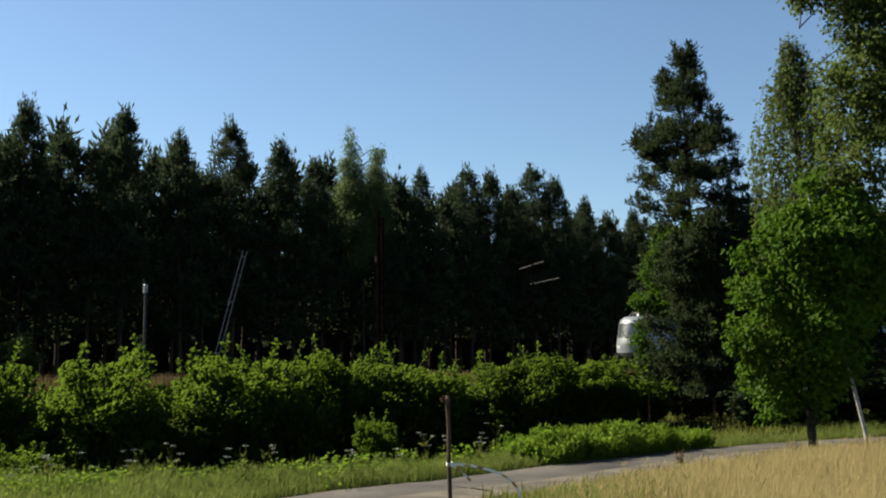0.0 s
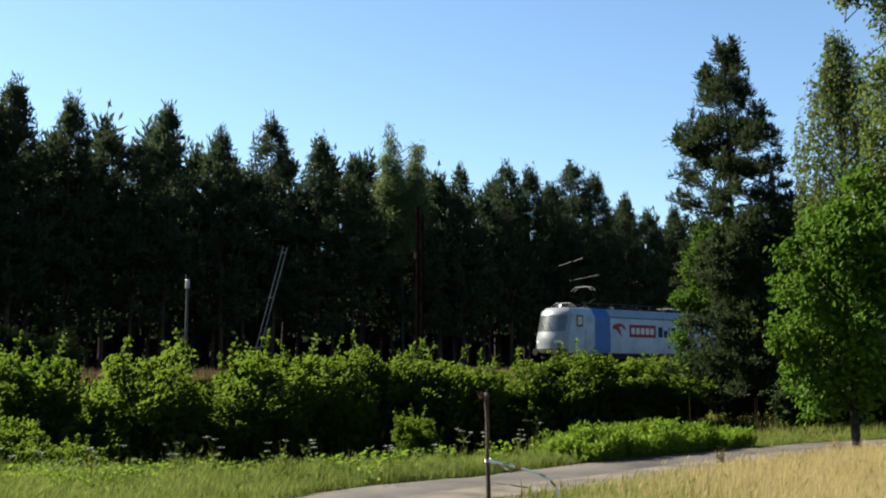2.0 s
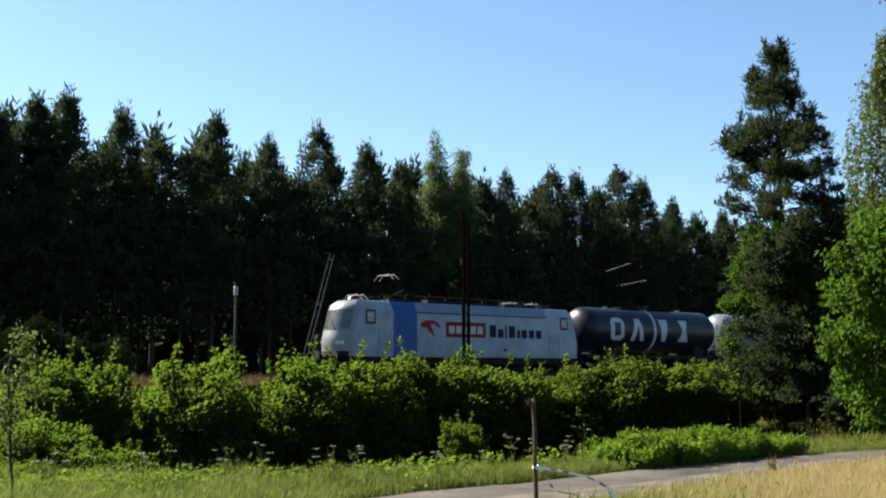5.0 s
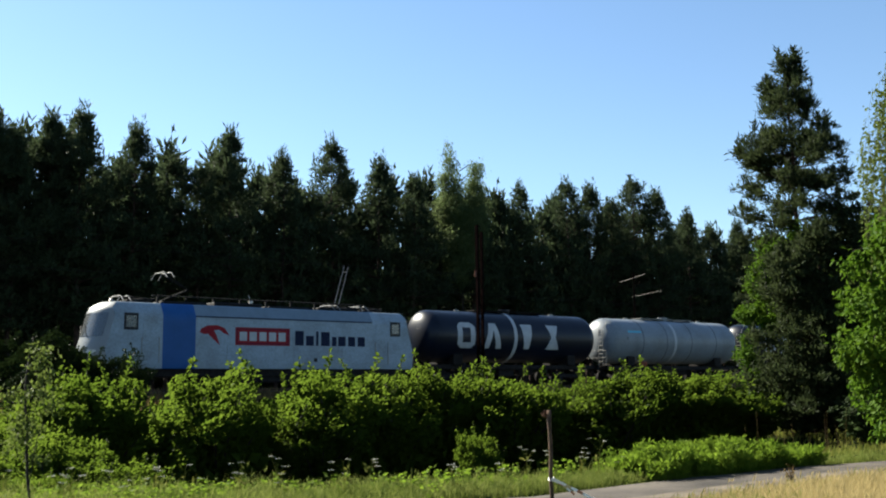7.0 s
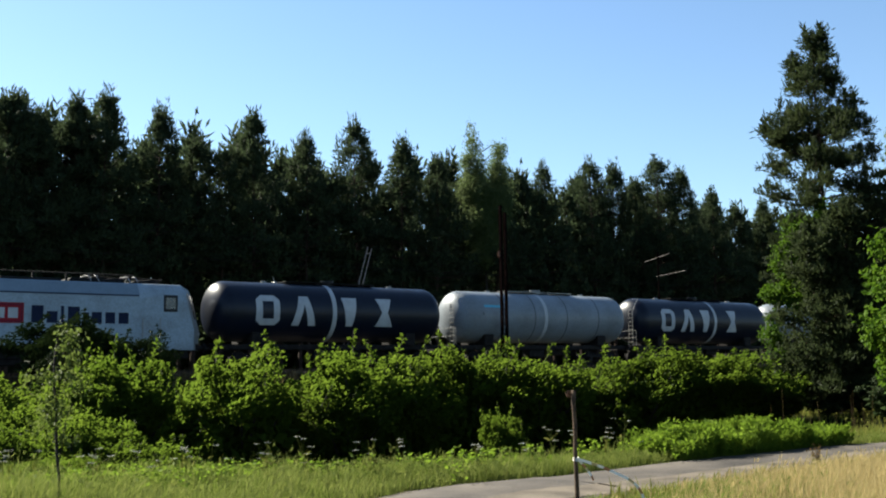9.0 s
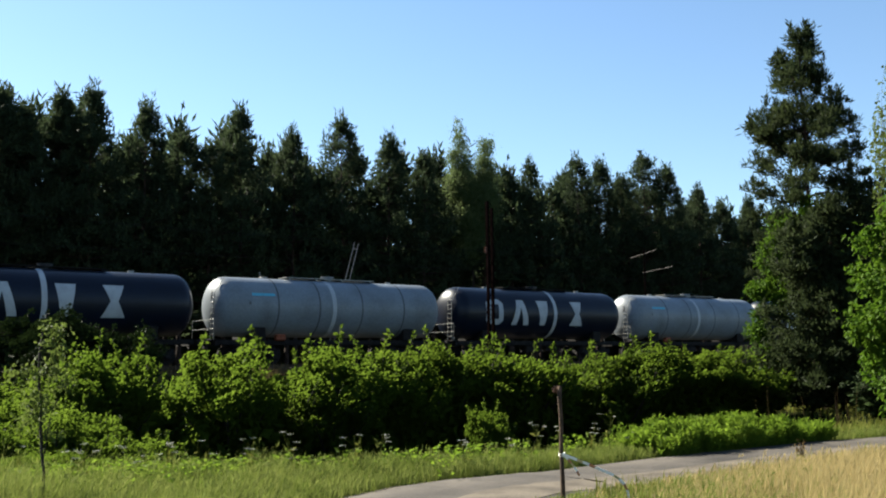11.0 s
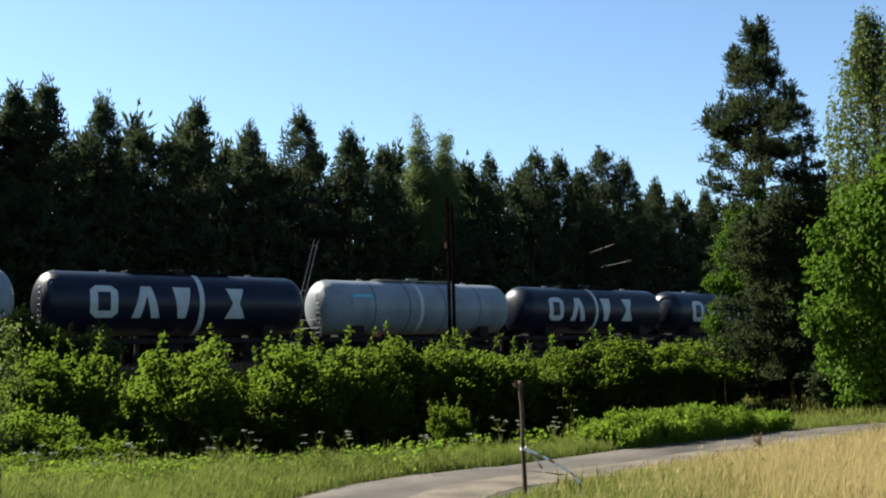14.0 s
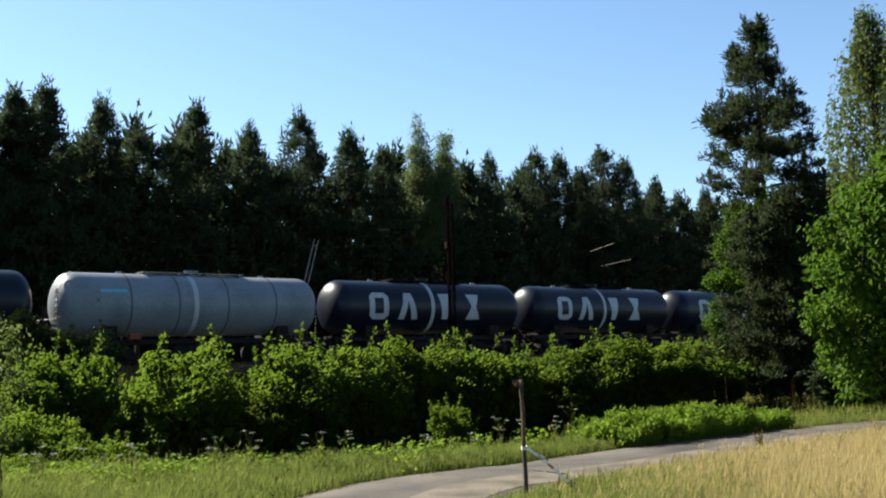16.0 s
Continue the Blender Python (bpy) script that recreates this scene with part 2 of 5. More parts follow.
def build_road():
    rng = np.random.default_rng(3)
    W = ROAD_WIDTH
    for name, offs, zs, mat, label in (("road", (-0.05, 0.0, 0.8, 1.6, W, W + 0.14), (-0.02, 0.03, 0.045, 0.045, 0.03, 0.0), M_ASPHALT, "narrow worn grey asphalt road curving past a meadow"),
                                       ("road_verge", (-0.30, -0.02, W + 0.02, W + 0.35), (-0.012, 0.012, 0.012, -0.012), M_VERGE, "pale dusty strip along the asphalt edge")):
        v, f = [], []
        lines = [road_offset(o) for o in offs]
        k = len(lines)
        for i in range(len(FAR_EDGE)):
            jit = rng.uniform(-0.04, 0.04, 2)
            for j, line in enumerate(lines):
                w = jit[0] if j < 2 else jit[1] if j >= k - 2 else 0.0
                x, y = line[i].x + w, line[i].y - w
                v.append((x, y, ground_z(x, y) + zs[j]))
        for i in range(len(FAR_EDGE) - 1):
            for j in range(k - 1):
                f.append((i * k + j, (i + 1) * k + j, (i + 1) * k + j + 1, i * k + j + 1))
        tagged(put(name, Soup().add(v, f).mesh(name, mat, True)), label, "road", kind="structure")


EDGE = np.array([(p.x, p.y) for p in FAR_EDGE])


def build_shoulder():
    """The paler, older strip along the road's near side."""
    v, f = [], []
    lines = [road_offset(o) for o in (1.18, 1.6, 1.96)]
    for i in range(len(FAR_EDGE)):
        for j, line in enumerate(lines):
            wob = 0.10 * noise.noise((i * 0.9, j * 5.0, 2.0))
            v.append((line[i].x + wob * (j == 0), line[i].y - wob * (j == 0), ground_z(line[i].x, line[i].y) + (0.051, 0.051, 0.037)[j]))
    for i in range(len(FAR_EDGE) - 1):
        for j in (0, 1):
            f.append((i * 3 + j, (i + 1) * 3 + j, (i + 1) * 3 + j + 1, i * 3 + j + 1))
    tagged(put("road_shoulder", Soup().add(v, f).mesh("road_shoulder", M_VERGE, True)), "pale worn strip along the near road edge", "road", kind="structure")


def on_road_all(p):
    """Distances from the road's far edge, counted towards the near side."""
    p = np.asarray(p, float)[:, None, :2]
    a, w = EDGE[:-1][None], np.diff(EDGE, axis=0)[None]
    off = p - a
    t = np.clip((off * w).sum(2) / (w * w).sum(2), 0, 1)
    away = off - w * t[..., None]
    k = np.argmin((away * away).sum(2), axis=1)
    i = np.arange(len(k))
    return (w[0, k, 1] * away[i, k, 0] - w[0, k, 0] * away[i, k, 1]) / np.hypot(w[0, k, 0], w[0, k, 1])


def build_track():
    bm = bmesh.new()
    prof = [(-2.6, 0.95), (-1.7, 1.32), (1.7, 1.32), (2.6, 0.95)]
    ends = []
    for s in (-160, 320):
        ends.append([bm.verts.new(trackside(s, D_TRACK + a, b)) for a, b in prof])
    for i in range(3):
        bm.faces.new((ends[0][i], ends[1][i], ends[1][i + 1], ends[0][i + 1]))
    tagged(part("ballast_bed", bm, M_BALLAST), "grey-brown stone ballast under the railway track", "ballast", kind="structure")
    track = thing("railway_track", "rusty steel rails on sleepers in ballast", "railway track")
    tagged(track, kind="structure")
    for off in (-0.7525, 0.7525):
        bm = bmesh.new()
        box(bm, -160, 320, -0.06, 0.06, -0.15, -0.135)
        box(bm, -160, 320, -0.01, 0.01, -0.135, -0.04)
        box(bm, -160, 320, -0.036, 0.036, -0.04, 0.0)
        r = part("rail", bm, M_RAIL, track)
        r.matrix_basis = Matrix.Translation(trackside(0, D_TRACK + off, RAIL)) @ pose(0, 0, 0, 0, 0, TURN)
    bm = bmesh.new()
    s = -20.0
    while s < 140:
        p = trackside(s, D_TRACK, 1.31)
        m = Matrix.Translation(p) @ pose(0, 0, 0, 0, 0, TURN) @ Matrix.Diagonal((0.25, 2.5, 0.10, 1))
        bmesh.ops.create_cube(bm, size=1, matrix=m)
        s += 0.62
    tagged(part("sleepers", bm, M_CONCRETE, track), "concrete sleepers", kind="stuff")


# ---- plants ----
def unit(rng, k):
    p = rng.normal(size=(k, 3))
    return p / np.linalg.norm(p, axis=1)[:, None]


def bush_meshes(seed, leaf=0.074, count=7200, shoots=20, spread=1.0):
    """A shrub about 2 m wide and 2 m high: an overhanging crown of leaf sprays turned to the light, hollow below."""
    rng = np.random.default_rng(seed)
    wood, leaf_soup = Soup(), Soup()
    light = np.array(SUN)
    heart = np.array([0, 0, 0.95])
    lobes = []
    for i in range(30):
        a, up = rng.uniform(0, 2 * np.pi), rng.uniform(0.12, 1.0)
        flat = math.sqrt(1 - min(1.0, up * up))
        c = heart + np.array([flat * np.cos(a) * 0.74 * spread, flat * np.sin(a) * 0.74 * spread, 0.62 * up]) * rng.uniform(0.5, 1.22)
        lobes.append((c, rng.uniform(0.13, 0.27)))
        wood.tube([(0.05 * np.cos(a), 0.05 * np.sin(a), -0.1), c * [0.4, 0.4, 0.55], c], [0.025, 0.018, 0.008], 5)
    each = int(count * 0.74) // len(lobes)
    for c, r in lobes:
        q = unit(rng, each)
        at = c + q * (r * rng.uniform(0.3, 1.15, each) ** 0.5)[:, None] * [1, 1, 0.8]
        at[:, 2] = np.maximum(at[:, 2], 0.03)
        face = q * 0.2 + light + rng.normal(scale=0.2, size=(each, 3))
        leaf_soup.leaves(at, np.cross(face, rng.normal(size=(each, 3))) + [0, 0, -0.15], leaf, leaf * 0.62, rng, 0.13, face)
    # the close-grown inside
    k = count // 10
    q = unit(rng, k) * (rng.uniform(0, 1, k) ** 0.4)[:, None]
    leaf_soup.leaves(np.array([0, 0, 0.78]) + q * [0.60 * spread, 0.60 * spread, 0.58], unit(rng, k), 0.20, 0.13, rng)
    # the shaded stems and leaves under the crown
    k = int(count * 0.26)
    th, hz = rng.uniform(0, 2 * np.pi, k), rng.uniform(0.02, 0.95, k)
    rad = (0.34 + 0.36 * hz) * rng.uniform(0.4, 1.05, k)
    face = rng.normal(scale=0.5, size=(k, 3)) + light * 0.7
    leaf_soup.leaves(np.c_[rad * np.cos(th), rad * np.sin(th), hz], np.cross(face, rng.normal(size=(k, 3))), leaf * 1.25, leaf * 0.8, rng, 0.15, face)
    for i in range(shoots):
        c, r = lobes[rng.integers(len(lobes))]
        base = c + np.array([rng.uniform(-0.2, 0.2), rng.uniform(-0.2, 0.2), r * 0.4])
        tip = base + np.array([rng.uniform(-0.22, 0.22), rng.uniform(-0.22, 0.22), rng.uniform(0.18, 0.42)])
        wood.tube([base, tip], [0.008, 0.003], 4)
        k = 26 if leaf < 0.1 else 12
        t = rng.uniform(0, 1, k)[:, None]
        at = base + (tip - base) * t
        way = unit(rng, k) + [0, 0, 0.35]
        leaf_soup.leaves(at, way, leaf * 1.1, leaf * 0.6, rng, 0.13, light + rng.normal(scale=0.4, size=(k, 3)))
    return wood, leaf_soup


BUSHES = {}


def bush(kind, p, width, height, yaw, label, group="shrubs along the bank"):
    """kind: (seed, leaf material). Placed at p with the given width and height in metres."""
    seed, mat = kind
    key = (seed, mat.name)
    m = pose(p[0], p[1], p[2], 0, 0, yaw)
    if key not in BUSHES:
        wood, lv = bush_meshes(seed) if seed < 80 else bush_meshes(seed, 0.13, 1700, 12)
        ob = thing("shrub", label, "shrub", group, m)
        tagged(put("woody_base", wood.mesh("woody_base", M_BARK2), ob), kind="stuff")
        put("foliage", lv.mesh("foliage", mat), ob)
        BUSHES[key] = ob
    else:
        ob = copy_thing(BUSHES[key], m)
        tagged(ob, label, "shrub", group)
    ob.scale = (width / 2, width / 2, height / 2)
    return ob


def pine_meshes(seed, h=17.0, crown=0.45, reach=2.2, tufts=20, needle=0.36, whorl=0.72, lean=0.0, top_sharp=1.0, limb_r=0.05, per_tuft=18, tuft_r=0.34, limbs=(3, 6), column=False, plate_like=0.17, width=0.24, bare=1.0):
    rng = np.random.default_rng(seed)
    wood, need = Soup(), Soup()
    light = np.array(SUN)
    k = 9
    wob = np.cumsum(rng.normal(scale=0.05, size=(k, 2)), axis=0)
    zs = np.linspace(-0.3, h * 0.985, k)
    tr = np.c_[wob[:, 0] + lean * zs / h, wob[:, 1], zs]
    wood.tube(tr, np.interp(zs, [0, h], [0.0105 * h, 0.02]), 8)
    z = h * crown
    while z < h - 0.15:
        u = (z - h * crown) / (h * (1 - crown))
        shape = (0.62 + 0.38 * min(1, u / 0.25)) if u < 0.25 else (1 - (u - 0.25) / 0.75) ** (0.75 * top_sharp)
        if column:
            shape = (0.92 + 0.06 * math.sin(17.0 * u)) * min(1.0, (1 - u) / 0.5) ** 0.8
        for i in range(rng.integers(*limbs)):
            if rng.uniform() < 0.12:
                continue
            a = rng.uniform(0, 2 * np.pi)
            ln = max(0.28, reach * shape * rng.uniform(0.55, 1.15))
            rise = rng.uniform(-0.05, 0.30) + 0.75 * u * u
            root = np.array([np.interp(z, zs, tr[:, 0]), np.interp(z, zs, tr[:, 1]), z])
            out = np.array([np.cos(a), np.sin(a), 0])
            pts = [root, root + out * ln * 0.55 + [0, 0, ln * rise * 0.35], root + out * ln + [0, 0, ln * (rise + 0.12)]]
            if rng.uniform() < bare:
                wood.tube(pts, [limb_r * (1 - 0.7 * u), limb_r * 0.55 * (1 - 0.7 * u), 0.008], 4)
            nt_ = max(2, int(tufts * ln / reach * 0.6))
            tall = needle * rng.uniform(1.0, 2.2)
            at = pts[2] + rng.normal(scale=needle * 0.16, size=(per_tuft, 3)) + np.c_[0 * unit(rng, per_tuft)[:, :2], rng.uniform(-0.2, 1.0, per_tuft) * tall]
            need.leaves(at, unit(rng, per_tuft) * 0.6 + [0, 0, 1.0], needle * 0.9, needle * width, rng)
            for j in range(nt_):
                f = rng.uniform(0.35, 1.0) ** 0.7
                c = pts[0] * (1 - f) + pts[2] * f + rng.normal(scale=plate_like * ln ** 0.5, size=3) * [1, 1, 0.076 / plate_like]
                q = unit(rng, per_tuft) + [0, 0, 0.75] + out * 0.4
                at = c + rng.normal(scale=tuft_r * 0.42, size=(per_tuft, 3)) * [1, 1, 0.55]
                need.leaves(at, q, needle, needle * width, rng, 0.25, light * 0.8 + rng.normal(scale=0.6, size=(per_tuft, 3)))
        z += whorl * rng.uniform(0.6, 1.2) * (1.0 - 0.45 * u)
    c = np.array([tr[-1, 0], tr[-1, 1], h])
    q = unit(rng, 60) * [0.5, 0.5, 1] + [0, 0, 0.9]
    need.leaves(c + rng.normal(scale=0.09, size=(60, 3)) * [1, 1, 2.0] - [0, 0, 0.42], q, needle, needle * 0.24, rng)
    return wood, need


PINES = {}


def pine(seed, p, height, yaw, far=False):
    m = pose(p[0], p[1], p[2], 0, 0, yaw)
    if seed not in PINES:
        extra = dict(tufts=8, per_tuft=5, needle=0.95, whorl=1.0, limbs=(4, 6), bare=0.35) if far else dict(tufts=15, per_tuft=12, needle=0.44, limbs=(5, 8), width=0.22, plate_like=0.2)
        wood, need = pine_meshes(seed, crown=(0.20, 0.26, 0.18, 0.30, 0.23, 0.28)[seed % 6], reach=(3.1, 2.6, 3.3, 2.8, 3.2, 2.9)[seed % 6], top_sharp=(1.05, 0.95, 1.15, 1.0, 0.9, 1.1)[seed % 6], tuft_r=0.38, **extra)
        ob = thing("pine_tree", "dark green pine tree at the forest edge", "pine tree", "pines of the forest edge", m)
        put("trunk", wood.mesh("trunk", M_BARK), ob)
        put("crown", need.mesh("crown", M_NEEDLE), ob)
        PINES[seed] = ob
    else:
        ob = copy_thing(PINES[seed], m)
    k = height / 17.0
    ob.scale = (max(k, 0.8), max(k, 0.8), k)
    return ob


def broad_meshes(seed, h, trunk_r, base, lobes, leaf, count, droop=0.0, lean=(0, 0), loose=1.0):
    """A leafy tree: lobes are (x, y, z, radius, radius in z)."""
    rng = np.random.default_rng(seed)
    wood, lv = Soup(), Soup()
    limb = Soup()
    zs = np.linspace(-0.2, h * 0.94, 10)
    tr = np.c_[np.cumsum(rng.normal(scale=0.03, size=10)) + lean[0] * zs / h, np.cumsum(rng.normal(scale=0.03, size=10)) + lean[1] * zs / h, zs]
    wood.tube(tr, np.interp(zs, [0, h], [trunk_r, 0.012]), 9)
    total = sum(r * r * rz for *_, r, rz in lobes)
    for x, y, z, r, rz in lobes:
        c = np.array([x, y, z])
        zr = max(base, z - 0.6 * rz - 0.5)
        root = np.array([np.interp(zr, zs, tr[:, 0]), np.interp(zr, zs, tr[:, 1]), zr])
        limb.tube([root, (root + c) / 2 + [0, 0, 0.15], c], [trunk_r * 0.38, trunk_r * 0.2, 0.008], 5)
        k = int(count * r * r * rz / total)
        subs = max(4, k // 60)
        q = unit(rng, subs)
        cs = c + q * [r, r, rz] * (rng.uniform(0.25, 1.0, subs) ** 0.5)[:, None]
        for sc in cs:
            if rng.uniform() < 0.5:
                limb.tube([c * 0.5 + sc * 0.5, sc], [0.006, 0.002], 3)
            kk = 60
            at = sc + rng.normal(scale=0.125 * loose * r ** 0.4, size=(kk, 3)) * [1, 1, 0.7 + droop]
            out = (sc - c) / (np.linalg.norm(sc - c) + 1e-6) + (c - [0, 0, h * 0.6]) * [0.3, 0.3, 0.1]
            lv.leaves(at, unit(rng, kk) + [0, 0, -0.5 - droop], leaf, leaf * 0.66, rng, 0.2, out[None] * 0.5 + np.array(SUN) * 0.7 + rng.normal(scale=0.4, size=(kk, 3)))
    return wood, limb, lv


# ---- grass ----
def blades(name, places, heights, width, mat, label, seed, lean=0.35, heads=0.0):
    """A stand of grass, each blade bent; heads: share of blades with a seed head."""
    rng = np.random.default_rng(seed)
    k = len(places)
    p, h = np.asarray(places, float), np.asarray(heights, float)
    a = rng.uniform(0, 2 * np.pi, k)
    side = np.c_[np.cos(a), np.sin(a), 0 * a] * width * rng.uniform(0.6, 1.4, k)[:, None]
    b = rng.uniform(0, 2 * np.pi, k)
    bend = np.c_[np.cos(b) + 0.5, np.sin(b) + 0.2, 0 * b] * (lean * h * rng.uniform(0.2, 1.2, k))[:, None]
    up = np.c_[0 * h, 0 * h, h]
    v = np.stack([p - side, p + side, p + up * 0.6 + bend * 0.35 + side * 0.75, p + up * 0.6 + bend * 0.35 - side * 0.75, p + up + bend], 1)
    base = np.arange(k)[:, None] * 5
    quads, tris = base + [0, 1, 2, 3], base + [3, 2, 4]
    s = Soup()
    s.v.append(v.reshape(-1, 3))
    s.f.append(quads.tolist() + tris.tolist())
    s.n = 5 * k
    if heads:
        pick = rng.uniform(size=k) < heads
        tip = (p + up + bend)[pick]
        for _ in range(3):
            s.leaves(tip - [0, 0, 0.05] + rng.normal(scale=0.012, size=tip.shape), rng.normal(scale=0.35, size=tip.shape) + [0.3, 0.1, 1.0], 0.085, 0.011, rng)
    return tagged(put(name, s.mesh(name, mat)), label, "grass", kind="stuff")


def scatter(rng, k, x0, x1, y0, y1, keep):
    """Places in a rectangle, for which keep(places) holds."""
    out = np.zeros((0, 2))
    while len(out) < k:
        p = np.c_[rng.uniform(x0, x1, 8000), rng.uniform(y0, y1, 8000)]
        out = np.r_[out, p[keep(p)]]
    return np.array([(x, y, ground_z(x, y) - 0.01) for x, y in out[:k].tolist()])


def in_view(x, y, pad=3.5):
    return y > 5.0 and -0.58 * y - pad < x < 0.47 * y + pad


def thicket_y(x):
    """Where the verge ends and the thicket begins."""
    return np.interp(x, [-9, -6.3, -5, -3.8, -2, 0.2, 1.4, 5, 8, 14], [9.2, 10.7, 11.8, 12.8, 14.3, 16.0, 17.5, 20.2, 22.0, 26])


def build_grass():
    rng = np.random.default_rng(11)

    def seen(p, pad):
        return (p[:, 1] > 5.0) & (p[:, 0] > -0.58 * p[:, 1] - pad) & (p[:, 0] < 0.47 * p[:, 1] + pad)

    def near_side(p):
        return seen(p, 1.5) & (on_road_all(p) > ROAD_WIDTH - 0.10 + 0.25 * rng.uniform(size=len(p)))

    def far_strip(p):
        return seen(p, 1.0) & (on_road_all(p) < -0.12 - 0.25 * rng.uniform(size=len(p))) & (p[:, 1] < thicket_y(p[:, 0]) + rng.uniform(-0.6, 0.5, len(p)))

    p = scatter(rng, 76000, -3, 14, 7.2, 22, near_side)
    off = on_road_all(p) - ROAD_WIDTH
    tall = (0.13 + 0.13 * np.clip(off, 0, 2.5)) * (0.6 + 0.4 * np.clip((p[:, 0] - 0.2) / 2.0, 0, 1))
    tall *= 1.0 + 0.45 * np.array([noise.noise((x * 0.9, y * 0.9, 5.0)) for x, y, _ in p.tolist()])
    gold = p[:, 0] + rng.normal(scale=0.8, size=len(p)) - 0.05 * (p[:, 1] - 12) > 1.75
    blades("golden_meadow_grass", p[gold], (tall * rng.uniform(0.6, 1.3, len(p)))[gold], 0.0022, M_STRAW, "tall dry golden meadow grass with seed heads", 1, 0.32, 0.04)
    blades("green_roadside_grass", p[~gold], (tall * rng.uniform(0.6, 1.1, len(p)))[~gold], 0.0038, M_VERGEGRASS, "short green grass beside the road", 2, 0.4, 0.05)
    q = scatter(rng, 12000, -3, 14, 7.2, 22, lambda p: near_side(p) & (p[:, 0] > 0.6))
    blades("green_grass_among_straw", q, rng.uniform(0.08, 0.28, len(q)), 0.006, M_GRASS, "green grass low among the dry stalks", 3, 0.4)
    p = scatter(rng, 66000, -16, 14, 8, 28, far_strip)
    e = on_road_all(p)
    blades("green_verge_grass", p, (0.13 + 0.10 * np.clip(-e, 0, 2.5)) * rng.uniform(0.5, 1.35, len(p)) * (1.0 + 0.5 * np.array([noise.noise((x * 1.1, y * 1.1, 9.0)) for x, y, _ in p.tolist()])), 0.0034, M_VERGEGRASS, "green verge grass between road and shrubs", 4, 0.45, 0.06)
    k = 17000
    s, d = rng.uniform(-15, 95, k), rng.uniform(38.5, 45.0, k)
    pts = [trackside(a, b) for a, b in zip(s, d)]
    p = np.array([(q.x, q.y, ground_z(q.x, q.y)) for q in pts])
    blades("bank_grass", p, rng.uniform(0.2, 0.55, k), 0.014, M_SEED, "brownish tall grass on the railway bank", 5, 0.3, 0.3)
    k = 14000
    s, d = rng.uniform(-15, 95, k), rng.uniform(30, 44.0, k)
    pts = [trackside(a, b) for a, b in zip(s, d)]
    p = np.array([(q.x, q.y, ground_z(q.x, q.y)) for q in pts])
    blades("bank_green_grass", p, rng.uniform(0.2, 0.5, k), 0.016, M_GRASS, "green grass low on the railway bank", 6, 0.3)
    k = 9000
    p = np.c_[rng.uniform(4.5, 15, k), rng.uniform(21, 36, k)]
    p = p[on_road_all(p) < -1.6]
    blades("wood_edge_grass", [(x, y, ground_z(x, y)) for x, y in p.tolist()], rng.uniform(0.08, 0.22, len(p)), 0.012, M_GRASS, "shaded grass under the roadside trees", 7, 0.4)
    k = 7000
    s, d = rng.uniform(-15, 95, k), rng.uniform(43.6, 45.6, k)
    pts = [trackside(a, b) for a, b in zip(s, d)]
    blades("track_edge_grass", np.array([(q.x, q.y, ground_z(q.x, q.y)) for q in pts]), rng.uniform(0.3, 0.62, k), 0.018, M_SEED, "tall grass and weeds along the ballast edge", 8, 0.3, 0.2)


build_ground()
build_road()
build_shoulder()
build_track()

# ---- train ----
M_WHITE = material("cool_white_paint", (0.22, 0.272, 0.32), 0.5, vary=0.16, scale=0.9, fine=12, bump=0.02, second=(0.17, 0.20, 0.225), spec=0.25)
M_FRONT = material("cab_white_paint", (0.15, 0.162, 0.17), 0.38, vary=0.06, scale=2.0, fine=14, bump=0.02, second=(0.135, 0.147, 0.155), spec=0.5)
M_BLUE = material("bright_blue_paint", (0.008, 0.062, 0.20), 0.5, vary=0.06, scale=1.5, fine=12, bump=0.02, spec=0.25)
M_ROOFGREY = material("blue_grey_paint", (0.13, 0.17, 0.21), 0.5, vary=0.08, scale=1.5, fine=12, bump=0.02, spec=0.25)
M_RED = material("sign_red_paint", (0.20, 0.008, 0.016), 0.6, vary=0.08, bump=0.0, spec=0.15)
M_NAVY = material("dark_navy_paint", (0.008, 0.013, 0.035), 0.7, vary=0.08, bump=0.0, spec=0.12)
M_SIGNWHITE = material("sign_white_paint", (0.36, 0.37, 0.38), 0.6, vary=0.08, scale=3, bump=0.0)
M_SCREEN = material("windscreen_glass", (0.02, 0.025, 0.028), 0.28, vary=0.02, bump=0.0, spec=1.0)
M_BLACK = material("black_rubber", (0.012, 0.012, 0.013), 0.6, vary=0.1)
M_UNDER = material("grimy_underframe", (0.012, 0.010, 0.009), 0.9, vary=0.3, scale=4, fine=25)
M_WHEEL = material("brown_wheel_steel", (0.010, 0.008, 0.007), 0.9, 0.0, vary=0.2)
M_EQUIP = material("sooty_roof_gear", (0.010, 0.009, 0.009), 0.9, 0.0, vary=0.3)
M_LAMP = material("headlamp_lens", (0.5, 0.5, 0.48), 0.15, vary=0.05, bump=0.0)
M_TANKBLACK = material("dark_tank_paint", (0.005, 0.008, 0.017), 0.36, vary=0.15, scale=0.8, fine=9, bump=0.03, second=(0.004, 0.006, 0.012), spec=0.2)
M_TANKWHITE = material("dull_white_tank_paint", (0.155, 0.175, 0.195), 0.40, vary=0.12, scale=0.7, fine=9, bump=0.03, second=(0.115, 0.125, 0.135), spec=0.28)
M_WELD = material("dark_weld_band", (0.07, 0.075, 0.08), 0.6, vary=0.1, bump=0.0)
M_TEAL = material("teal_label_paint", (0.10, 0.36, 0.47), 0.5, vary=0.08, bump=0.0)
M_ORANGE = material("rusty_orange_cover", (0.20, 0.055, 0.025), 0.7, vary=0.2)

HALF = 1.45


